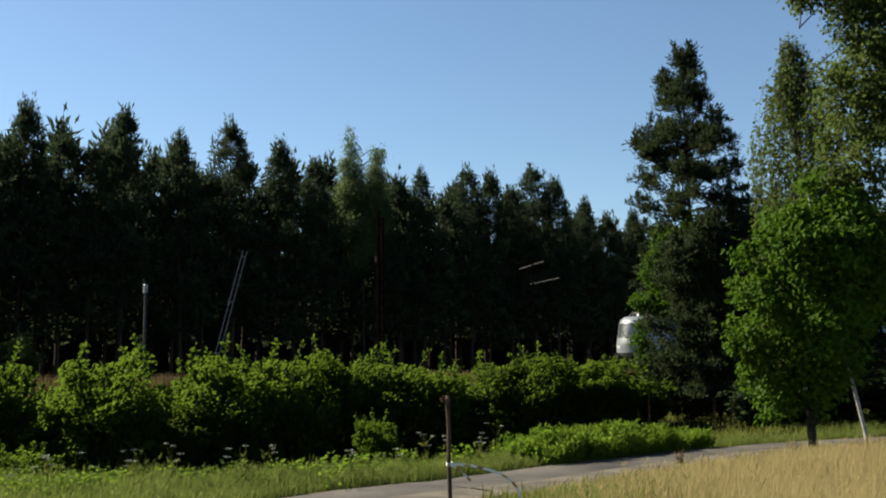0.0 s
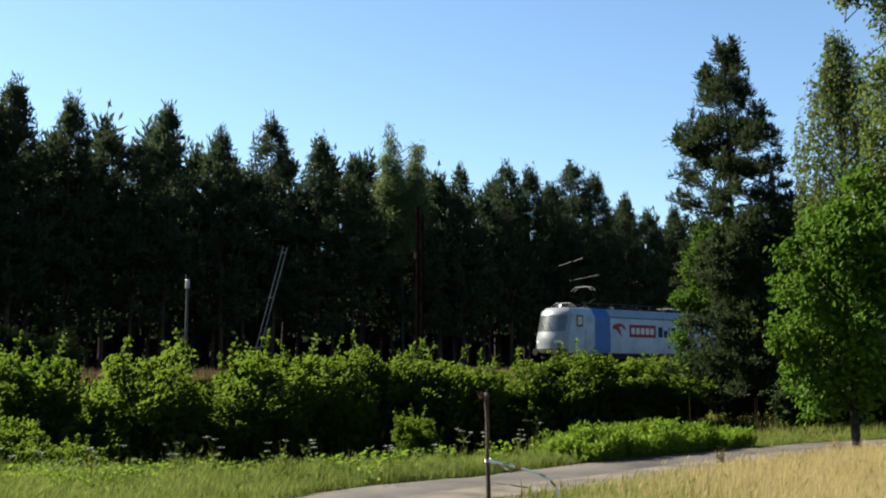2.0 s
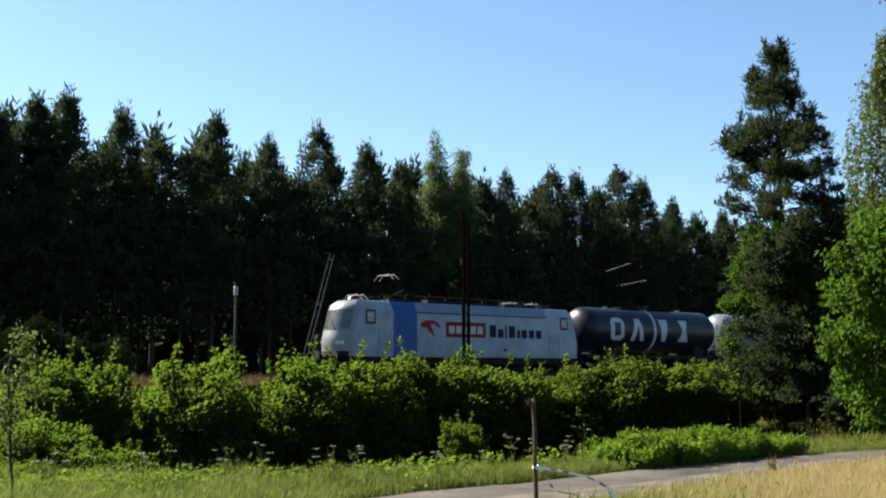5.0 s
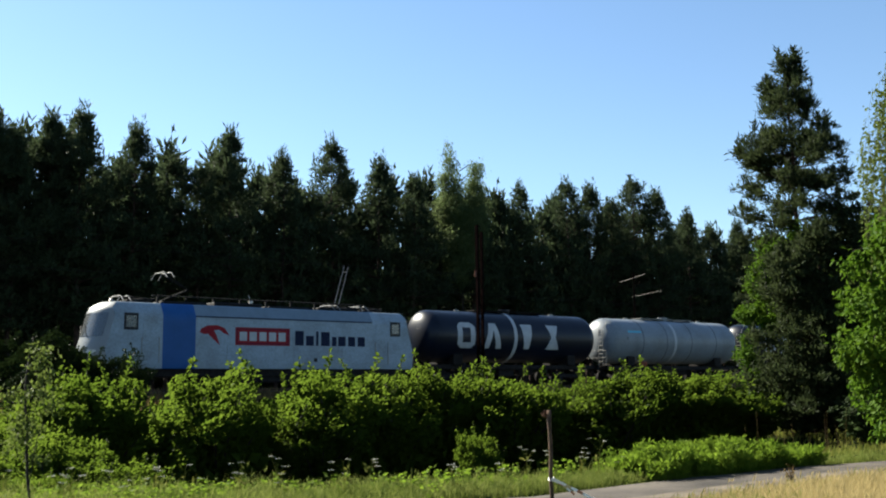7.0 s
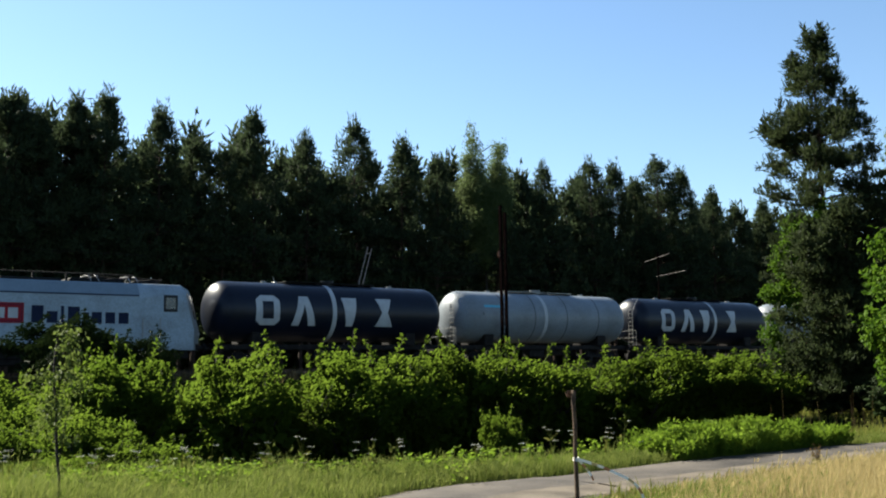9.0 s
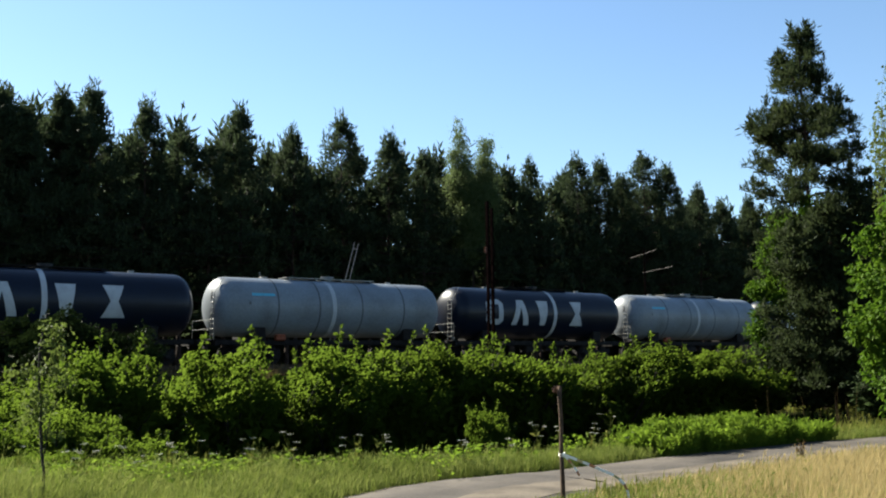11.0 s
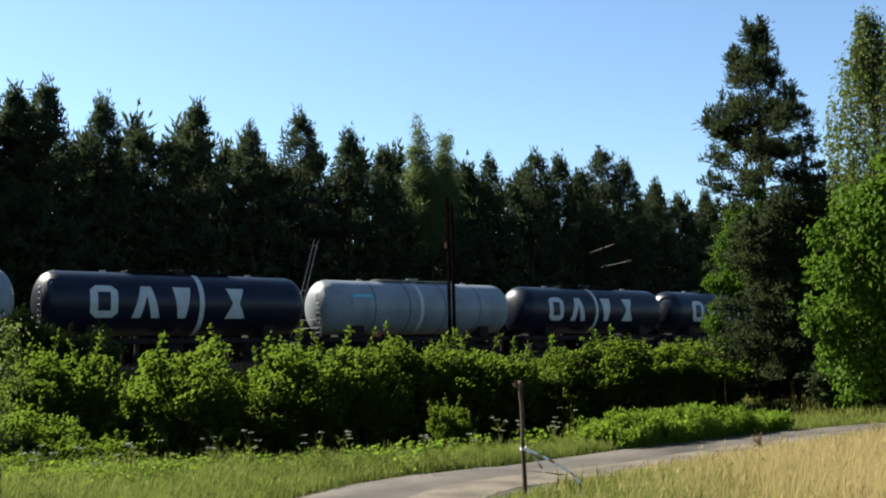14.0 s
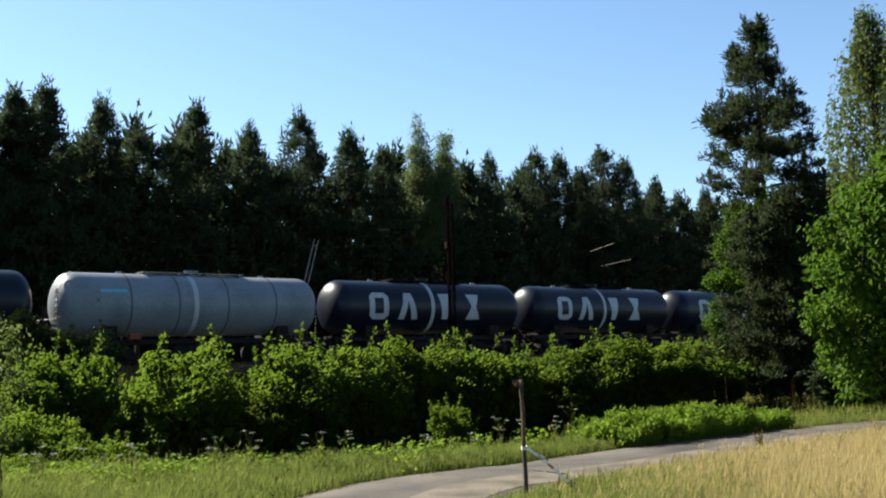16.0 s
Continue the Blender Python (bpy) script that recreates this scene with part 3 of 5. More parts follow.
def half_width(z):
    """Half the body's width over its height above the rail."""
    return float(np.interp(z, [0.95, 1.1, 3.45, 3.95, 4.02], [HALF - 0.03, HALF, HALF, 1.13, 1.05]))


def end_x(y, z):
    """How far the cab's front stands back, over the width and height."""
    bow = 0.72 * (abs(y) / HALF) ** 2.2 - 0.72
    rake = float(np.interp(z, [0.95, 1.9, 2.25, 3.75, 4.02], [0.04, 0.0, 0.10, 0.50, 0.95]))
    return bow + rake


SECTION = [0.95, 1.1, 1.5, 1.9, 2.25, 2.7, 3.1, 3.45, 3.7, 3.95, 4.02]


def shell(bm, x0, x1, z_from=0, z_to=10, front=False, rear=False):
    """A length of the locomotive's skin; its ends follow the cab's front where asked."""
    zs = SECTION[z_from:z_to + 1]
    ring = [(-half_width(z), z) for z in zs]
    if z_to == 10:
        ring += [(0.0, 4.05)]
    ring += [(half_width(z), z) for z in reversed(zs)]
    cols = []
    for x, at_end in ((x0, front), (x1, rear)):
        col = []
        for y, z in ring:
            xx = x
            if at_end:
                xx = end_x(y, z) if front and x == x0 else LOCO_LENGTH - end_x(y, z)
            col.append(bm.verts.new((xx, y, z)))
        cols.append(col)
    for i in range(len(ring) - 1):
        if z_to < 10 and i == len(zs) - 1:
            continue
        bm.faces.new((cols[0][i], cols[1][i], cols[1][i + 1], cols[0][i + 1]))


LOCO_LENGTH = 17.2


def cap_patch(bm, y0, y1, z0, z1, rear=False, proud=0.0, ny=9, nz=7):
    """A patch of the cab's front between two shares of the width and two heights."""
    grid = []
    for i in range(ny + 1):
        row = []
        for j in range(nz + 1):
            z = z0 + (z1 - z0) * j / nz
            y = (y0 + (y1 - y0) * i / ny) * half_width(z)
            x = end_x(y, z) - proud
            row.append(bm.verts.new((LOCO_LENGTH - x if rear else x, y, z)))
        grid.append(row)
    for i in range(ny):
        for j in range(nz):
            bm.faces.new((grid[i][j], grid[i + 1][j], grid[i + 1][j + 1], grid[i][j + 1]))


def wheelset(parent, x, r):
    w = put("wheelset", None, parent)
    w.matrix_basis = pose(x, 0, r)
    for y in (-0.75, 0.75):
        bm = bmesh.new()
        rod(bm, (0, y - 0.065, 0), (0, y + 0.065, 0), r, sides=24)
        rod(bm, (0, y * 0.9 - 0.02, 0), (0, y * 0.9 + 0.02, 0), r + 0.03, sides=24)
        rod(bm, (0, y - 0.09, 0), (0, y + 0.09, 0), 0.13, sides=12)
        for k in range(3):
            a = k * 2.094
            rod(bm, (0.26 * math.cos(a), y - 0.075, 0.26 * math.sin(a)), (0.26 * math.cos(a), y + 0.075, 0.26 * math.sin(a)), 0.05, sides=6)
        part("wheel", bm, M_WHEEL, w)
    part("axle", rod(bmesh.new(), (0, -0.9, 0), (0, 0.9, 0), 0.08), M_WHEEL, w)
    return w


WHEELS = []


def bogie_frame(bm, x, half, r):
    for y in (-1.0, 1.0):
        box(bm, x - half - 0.35, x + half + 0.35, y - 0.06, y + 0.06, r + 0.02, r + 0.22, 0.03)
        for dx in (-half, half):
            box(bm, x + dx - 0.17, x + dx + 0.17, y - 0.1, y + 0.1, r - 0.16, r + 0.12, 0.03)
            rod(bm, (x + dx - 0.25, y, r + 0.1), (x + dx - 0.25, y, r + 0.34), 0.07)
            rod(bm, (x + dx + 0.25, y, r + 0.1), (x + dx + 0.25, y, r + 0.34), 0.07)
    box(bm, x - 0.25, x + 0.25, -1.0, 1.0, r, r + 0.25, 0.03)


def buffers(parent, x, way):
    for y in (-0.875, 0.875):
        bm = bmesh.new()
        rod(bm, (x, y, 1.05), (x + way * 0.36, y, 1.05), 0.11, sides=12)
        rod(bm, (x + way * 0.36, y, 1.05), (x + way * 0.42, y, 1.05), 0.23, sides=16)
        part("buffer", bm, M_UNDER, parent)
    part("coupling_hook", box(bmesh.new(), min(x, x + way * 0.4), max(x, x + way * 0.4), -0.06, 0.06, 0.95, 1.1, 0.02), M_UNDER, parent)


def build_loco():
    lo = thing("locomotive", "white and blue electric locomotive with a red and navy side sign", "locomotive")
    for name, rear in (("front_cab", False), ("rear_cab", True)):
        bm = bmesh.new()
        if rear:
            shell(bm, 14.55, LOCO_LENGTH, rear=True)
        else:
            shell(bm, 0.0, 2.70, front=True)
        part(name, bm, M_WHITE, lo, "cool white cab", True)
        face_name = "rear_face" if rear else "front_face"
        bm = bmesh.new()
        cap_patch(bm, -1, 1, 0.95, 4.02, rear, ny=14, nz=14)
        face = part(face_name, bm, M_FRONT, lo, "white raked cab front", True)
        bm = bmesh.new()
        cap_patch(bm, -0.86, 0.86, 2.42, 3.50, rear, 0.02)
        part("windscreen", bm, M_SCREEN, face, "dark raked windscreen", True)
        bm = bmesh.new()
        cap_patch(bm, -0.9, 0.9, 0.96, 1.25, rear, 0.02, nz=2)
        part("lower_skirt", bm, M_UNDER, face)
        for y in (-0.62, 0.62):
            bm = bmesh.new()
            cap_patch(bm, y - 0.16, y + 0.16, 1.62, 1.80, rear, 0.03, 3, 2)
            part("headlamp", bm, M_LAMP, face, "clear headlamp cluster")
        for y in (-0.45, 0.2):
            bm = bmesh.new()
            x = end_x(y, 2.5) - 0.05
            x2 = end_x(y + 0.25, 2.95) - 0.05
            rod(bm, (LOCO_LENGTH - x if rear else x, y, 2.45), (LOCO_LENGTH - x2 if rear else x2, y + 0.35, 2.95), 0.015, sides=5)
            part("wiper", bm, M_BLACK, face)
    bm = bmesh.new()
    shell(bm, 2.70, 4.35)
    part("blue_panel", bm, M_BLUE, lo, "bright blue body panel", True)
    bm = bmesh.new()
    shell(bm, 4.35, 14.55, 0, 7)
    part("side_wall", bm, M_WHITE, lo, "cool white body side", True)
    bm = bmesh.new()
    shell(bm, 4.35, 14.55, 7, 10)
    part("roof", bm, M_ROOFGREY, lo, "blue-grey roof edge")
    part("roof_lip", box(bmesh.new(), 4.35, 14.5, -HALF - 0.012, -HALF + 0.02, 3.40, 3.46), M_NAVY, lo)
    part("roof_lip", box(bmesh.new(), 4.35, 14.5, HALF - 0.02, HALF + 0.012, 3.40, 3.46), M_NAVY, lo)
    part("underframe", box(bmesh.new(), 0.2, LOCO_LENGTH - 0.2, -1.3, 1.3, 0.55, 0.97, 0.05), M_UNDER, lo)
    bm = bmesh.new()
    box(bm, 6.8, 10.2, -1.25, 1.25, 0.28, 0.6, 0.05)
    part("transformer_case", bm, M_UNDER, lo)
    # cab windows and doors on both sides
    for sy in (-1, 1):
        y = sy * HALF
        for x0, x1 in ((0.88, 1.46), (15.74, 16.32)):
            win = part("cab_window", box(bmesh.new(), x0 - 0.05, x1 + 0.05, y - 0.012, y + 0.012, 2.72, 3.5, 0.01), M_BLACK, lo)
            part("pane", box(bmesh.new(), x0 + 0.05, x1 - 0.05, y - 0.018, y + 0.018, 2.84, 3.38, 0.005), M_SCREEN, win)
        for x0, x1 in ((1.75, 2.45), (14.75, 15.45)):
            door = part("cab_door", box(bmesh.new(), x0, x1, y - 0.010, y + 0.010, 1.15, 3.38, 0.006), M_WHITE, lo)
            for xx in (x0 - 0.07, x1 + 0.07):
                part("door_rail", rod(bmesh.new(), (xx, y + sy * 0.06, 1.2), (xx, y + sy * 0.06, 2.4), 0.018, sides=6), M_GALV, door)
    # the sign on the side: a bird-like mark, a red board and a row of letter-sized bars
    y = -HALF
    bm = bmesh.new()
    plate(bm, [(4.55, 2.68), (4.62, 2.86), (4.95, 3.02), (5.45, 3.05), (5.85, 2.92), (6.12, 2.56), (5.82, 2.66), (5.58, 2.82), (5.30, 2.80), (5.45, 2.50), (5.62, 2.08), (5.22, 2.40), (4.98, 2.62), (4.78, 2.60)], y)
    part("bird_mark", bm, M_RED, lo, "red bird-like company mark")
    bm = bmesh.new()
    plate(bm, [(6.43, 2.10), (9.47, 2.10), (9.47, 2.98), (6.43, 2.98)], y)
    board = part("sign_board", bm, M_RED, lo, "red sign board with white bars")
    bm = bmesh.new()
    for a, b, c, d in ((6.5, 9.40, 2.165, 2.19), (6.5, 9.40, 2.89, 2.915), (6.5, 6.525, 2.19, 2.89), (9.375, 9.40, 2.19, 2.89)):
        plate(bm, [(a, c), (b, c), (b, d), (a, d)], y - 0.005)
    part("white_border", bm, M_NAVY, board)
    for i in range(5):
        x = 6.66 + i * 0.54
        bm = bmesh.new()
        plate(bm, [(x, 2.32), (x + 0.40, 2.32), (x + 0.40, 2.76), (x, 2.76)], y - 0.006)
        part("letter_bar", bm, M_SIGNWHITE, board)
    for x, w, top in ((9.78, 0.50, 2.88), (10.42, 0.46, 2.64), (11.02, 0.14, 2.88), (11.32, 0.52, 2.86), (11.98, 0.28, 2.62), (12.36, 0.46, 2.64), (12.98, 0.44, 2.64), (13.58, 0.46, 2.64)):
        bm = bmesh.new()
        plate(bm, [(x, 2.14), (x + w, 2.14), (x + w, top), (x, top)], y)
        part("letter_bar", bm, M_NAVY, lo, "navy letter-sized bar")
    for x in (6.0, 9.7, 12.6):
        part("panel_joint", box(bmesh.new(), x, x + 0.015, -HALF - 0.003, -HALF + 0.01, 1.12, 2.05), M_WELD, lo)
    part("side_socket", box(bmesh.new(), 10.9, 11.1, -HALF - 0.01, -HALF + 0.02, 1.32, 1.5), M_BLACK, lo)
    # roof gear
    for x0, x1, z in ((2.9, 5.2, 4.16), (5.6, 8.2, 4.22), (8.6, 11.2, 4.15), (11.6, 14.0, 4.2)):
        part("roof_box", box(bmesh.new(), x0, x1, -0.85, 0.85, 4.0, z, 0.05), M_EQUIP, lo)
    bm = bmesh.new()
    rod(bm, (2.5, -0.5, 4.42), (14.6, -0.5, 4.42), 0.03, sides=6)
    for x in np.arange(2.8, 14.7, 1.45):
        rod(bm, (float(x), -0.5, 4.0), (float(x), -0.5, 4.42), 0.055, sides=6)
    part("busbar", bm, M_EQUIP, lo)
    for x, up in ((3.6, True), (13.4, False), (1.9, False), (15.2, False)):
        panto = put("pantograph", None, lo, "single-arm pantograph")
        panto.matrix_basis = pose(x, 0, 4.05)
        knee, head = ((0.95, 0, 0.75), (-0.35, 0, 1.52)) if up else ((0.95, 0, 0.24), (-0.75, 0, 0.30))
        part("base_frame", box(bmesh.new(), -0.6, 0.6, -0.5, 0.5, 0.05, 0.13, 0.02), M_EQUIP, panto)
        part("lower_arm", rod(bmesh.new(), (-0.45, 0, 0.14), knee, 0.05), M_EQUIP, panto)
        bm = bmesh.new()
        for yy in (-0.28, 0.28):
            rod(bm, knee, (head[0], yy, head[2]), 0.025, sides=6)
        part("upper_arm", bm, M_EQUIP, panto)
        bm = bmesh.new()
        for dx in (-0.18, 0.18):
            rod(bm, (head[0] + dx, -0.55, head[2]), (head[0] + dx, 0.55, head[2]), 0.03, sides=6)
            for sy in (-1, 1):
                rod(bm, (head[0] + dx, sy * 0.55, head[2]), (head[0] + dx, sy * 0.95, head[2] - 0.28), 0.022, sides=6)
        part("collector_head", bm, M_GALV, panto)
    for x in (3.3, 13.9):
        bm = bmesh.new()
        bogie_frame(bm, x, 1.3, 0.625)
        part("bogie", bm, M_UNDER, lo)
        for dx in (-1.3, 1.3):
            WHEELS.append((wheelset(lo, x + dx, 0.625), x + dx, 0.625))
    buffers(lo, -0.35, -1)
    buffers(lo, LOCO_LENGTH + 0.35, 1)
    bm = bmesh.new()
    rod(bm, (0.9, -0.2, 4.0), (0.6, -0.2, 4.16), 0.05, 0.1)
    part("horn", bm, M_GALV, lo)
    return lo


TANK_R, TANK_Z, TANK_L = 1.50, 2.89, 13.75
PITCH = 14.75


def tank_radius(x):
    """The tank's radius along its length: dished ends."""
    e = 0.95
    k = min(x, TANK_L - x)
    if k >= e:
        return TANK_R
    u = 1 - k / e
    return TANK_R * max(0.0, 1 - u ** 2.6) ** (1 / 2.0)


def band(bm, x0, x1, out, a0=-180, a1=180, steps=48):
    """A strip round the tank between two angles from its top."""
    rows = []
    for i in range(steps + 1):
        a = radians(a0 + (a1 - a0) * i / steps)
        pair = []
        for x in (x0, x1):
            r = tank_radius(x) + out
            pair.append(bm.verts.new((x, r * math.sin(a), TANK_Z + r * math.cos(a))))
        rows.append(pair)
    for i in range(steps):
        bm.faces.new((rows[i][0], rows[i][1], rows[i + 1][1], rows[i + 1][0]))


def tank_patch(bm, outline, out=0.016):
    """A painted shape on the tank's side; outline: place along the tank and height above the rail."""
    k = len(outline)
    cx, cz = sum(p[0] for p in outline) / k, sum(p[1] for p in outline) / k

    def on(x, z):
        return (x, -math.sqrt(max(0.01, (TANK_R + out) ** 2 - (z - TANK_Z) ** 2)), z)

    rings = 8
    prev = None
    for j in range(rings + 1):
        f = j / rings
        ring = []
        for i in range(k):
            (xa, za), (xb, zb) = outline[i], outline[(i + 1) % k]
            for h in range(8):
                x, z = xa + (xb - xa) * h / 8, za + (zb - za) * h / 8
                ring.append(bm.verts.new(on(cx + (x - cx) * f, cz + (z - cz) * f)) if j else None)
        if prev:
            m = len(ring)
            for i in range(m):
                bm.faces.new((prev[i], ring[i], ring[(i + 1) % m], prev[(i + 1) % m]))
        elif j == 1:
            c = bm.verts.new(on(cx, cz))
            for i in range(len(ring)):
                bm.faces.new((c, ring[i], ring[(i + 1) % len(ring)]))
        if j:
            prev = ring


def build_tank_car(dark, end_gear, label, ring=6.35, third=0.0, last=0.0):
    car = thing("tank_wagon", label, "tank wagon", "tank wagons of the train")
    paint = M_TANKBLACK if dark else M_TANKWHITE
    bm = bmesh.new()
    stations = sorted({*[round(0.95 * (1 - math.cos(k / 12 * math.pi / 2)), 4) for k in range(13)], *np.linspace(0.95, TANK_L - 0.95, 12).round(4).tolist(), *[round(TANK_L - 0.95 * (1 - math.cos(k / 12 * math.pi / 2)), 4) for k in range(13)]})
    rings = []
    for x in stations:
        r = max(tank_radius(x), 0.001)
        rings.append([bm.verts.new((x, r * math.sin(2 * math.pi * k / 48), TANK_Z + r * math.cos(2 * math.pi * k / 48))) for k in range(48)])
    for i in range(len(rings) - 1):
        for k in range(48):
            bm.faces.new((rings[i][k], rings[i + 1][k], rings[i + 1][(k + 1) % 48], rings[i][(k + 1) % 48]))
    bmesh.ops.remove_doubles(bm, verts=bm.verts, dist=0.002)
    tank = part("tank", bm, paint, car, "dark blue-black tank" if dark else "dull white tank", True)
    for x in ((2.9, 5.2, 8.0, 10.6) if dark else (3.2, 5.6, 8.2, 10.9)):
        bm = bmesh.new()
        band(bm, x - 0.045, x + 0.045, 0.004)
        part("weld_band", bm, M_WELD if not dark else M_TANKBLACK, tank)
    bm = bmesh.new()
    band(bm, ring, ring + 0.25, 0.012)
    part("white_ring", bm, M_SIGNWHITE, tank, "white painted ring")
    if dark:
        z0, z1 = 2.18, 3.66
        mid = (z0 + z1) / 2
        shapes = (  # a closed ring of bars, two leaning bars, a wedge, an hourglass
            ([(2.0, 2.4), (2.36, 2.5), (2.36, 3.36), (2.0, 3.44)], [(2.0, 3.44), (2.28, z1), (3.02, z1), (3.3, 3.44), (2.96, 3.36), (2.34, 3.36)], [(2.0, 2.4), (2.34, 2.5), (2.96, 2.5), (3.3, 2.4), (3.05, z0), (2.28, z0)], [(2.96, 2.5), (3.3, 2.4), (3.3, 3.44), (2.96, 3.36)]),
            ([(4.0, z0), (4.42, z0), (4.82, z1), (4.44, z1)], [(4.96, z0), (5.38, z0), (4.96, z1), (4.60, z1)]),
            ([(7.20 + third, z0), (7.60 + third, z0), (7.86 + third, z1), (6.94 + third, z1)],),
            ([(9.0 + last, z0), (10.1 + last, z0), (9.74 + last, mid), (9.38 + last, mid)], [(9.38 + last, mid), (9.74 + last, mid), (10.05 + last, z1), (9.06 + last, z1)]))
        for sh in shapes:
            bm = bmesh.new()
            for k, piece in enumerate(sh):
                tank_patch(bm, piece, 0.016 + 0.002 * k)
            part("painted_mark", bm, M_SIGNWHITE, tank, "large white painted mark")
    else:
        bm = bmesh.new()
        tank_patch(bm, [(1.75, 3.40), (3.02, 3.40), (3.02, 3.54), (1.75, 3.54)])
        part("label_strip", bm, M_TEAL, tank, "teal label strip")
        bm = bmesh.new()
        tank_patch(bm, [(1.55, 2.95), (1.66, 2.95), (1.66, 3.1), (1.55, 3.1)])
        part("data_plate", bm, M_WELD, tank)
        part("valve_cover", box(bmesh.new(), 3.2, 3.75, -1.25, -0.95, 1.2, 1.52, 0.05), M_ORANGE, car, "rusty orange valve cover")
    # walkway, dome and rails on the top
    bm = bmesh.new()
    box(bm, 4.2, 9.6, -0.42, 0.42, 4.45, 4.49)
    for x in (4.4, 6.0, 7.6, 9.4):
        box(bm, x - 0.03, x + 0.03, -0.4, 0.4, 4.34, 4.46)
    part("walkway", bm, M_GALV if not dark else M_EQUIP, car)
    bm = bmesh.new()
    rod(bm, (6.9, 0, 4.3), (6.9, 0, 4.58), 0.32, sides=20)
    rod(bm, (6.9, 0, 4.58), (6.9, 0, 4.62), 0.36, sides=20)
    part("manhole", bm, paint, car)
    for x in (3.2, 10.9):
        part("valve", rod(bmesh.new(), (x, 0.1, 4.3), (x, 0.1, 4.49), 0.15, sides=12), M_GALV, car)
    # frame, saddles and running gear
    bm = bmesh.new()
    for y in (-0.95, 0.95):
        box(bm, -0.1, TANK_L + 0.1, y - 0.06, y + 0.06, 1.0, 1.24)
    box(bm, -0.12, 0.05, -1.25, 1.25, 0.95, 1.25)
    box(bm, TANK_L - 0.05, TANK_L + 0.12, -1.25, 1.25, 0.95, 1.25)
    part("underframe", bm, M_UNDER, car)
    for x in (2.3, TANK_L - 2.3):
        bm = bmesh.new()
        box(bm, x - 0.35, x + 0.35, -1.15, 1.15, 1.2, 1.86, 0.04)
        part("saddle", bm, M_UNDER, car)
        bm = bmesh.new()
        bogie_frame(bm, x, 0.9, 0.46)
        part("bogie", bm, M_UNDER, car)
        for dx in (-0.9, 0.9):
            WHEELS.append((wheelset(car, x + dx, 0.46), x + dx, 0.46))
    bm = bmesh.new()
    box(bm, 5.6, 6.8, -0.9, -0.3, 0.55, 0.95, 0.05)
    part("brake_box", bm, M_UNDER, car)
    bm = bmesh.new()
    rod(bm, (7.4, -0.5, 0.8), (8.6, -0.5, 0.8), 0.18)
    part("air_tank", bm, M_UNDER, car)
    buffers(car, -0.1, -1)
    buffers(car, TANK_L + 0.1, 1)
    # end platform with ladder and rails
    if end_gear:
        bm = bmesh.new()
        for y in (-0.72, -0.36):
            rod(bm, (0.02, y, 1.25), (0.05, y, 3.5), 0.018, sides=6)
            rod(bm, (0.05, y, 3.5), (0.6, y, 4.36), 0.018, sides=6)
        for z in np.arange(1.5, 3.6, 0.26):
            rod(bm, (0.03, -0.72, float(z)), (0.03, -0.36, float(z)), 0.014, sides=6)
        part("ladder", bm, M_GALV, car, "pale steel end ladder")
    if end_gear:
        bm = bmesh.new()
        for z in (1.75, 2.2):
            rod(bm, (-0.2, -1.2, z), (-0.2, 1.2, z), 0.012, sides=6)
        for y in (-1.2, 1.2):
            rod(bm, (-0.2, y, 1.2), (-0.2, y, 2.2), 0.012, sides=6)
        part("end_rail", bm, M_GALV, car, "white end handrail")
    part("end_step", box(bmesh.new(), -0.35, -0.1, -1.25, 1.25, 1.22, 1.26), M_UNDER, car)
    return car


LOCO = build_loco()
KINDS = (True, False, True, False, True, True, True)
NAMES = {True: "dark blue-black tank wagon with large white painted marks", False: "dull white tank wagon with dark weld bands"}
CARS = []
for i, dark in enumerate(KINDS):
    CARS.append((build_tank_car(dark, not dark or i == 2, NAMES[dark], *((7.40, -0.90, -0.2) if i == 2 else ())), 17.9 + PITCH * i + 0.5))

# ---- line-side masts and wires ----
WIRE_Z = RAIL + 5.45


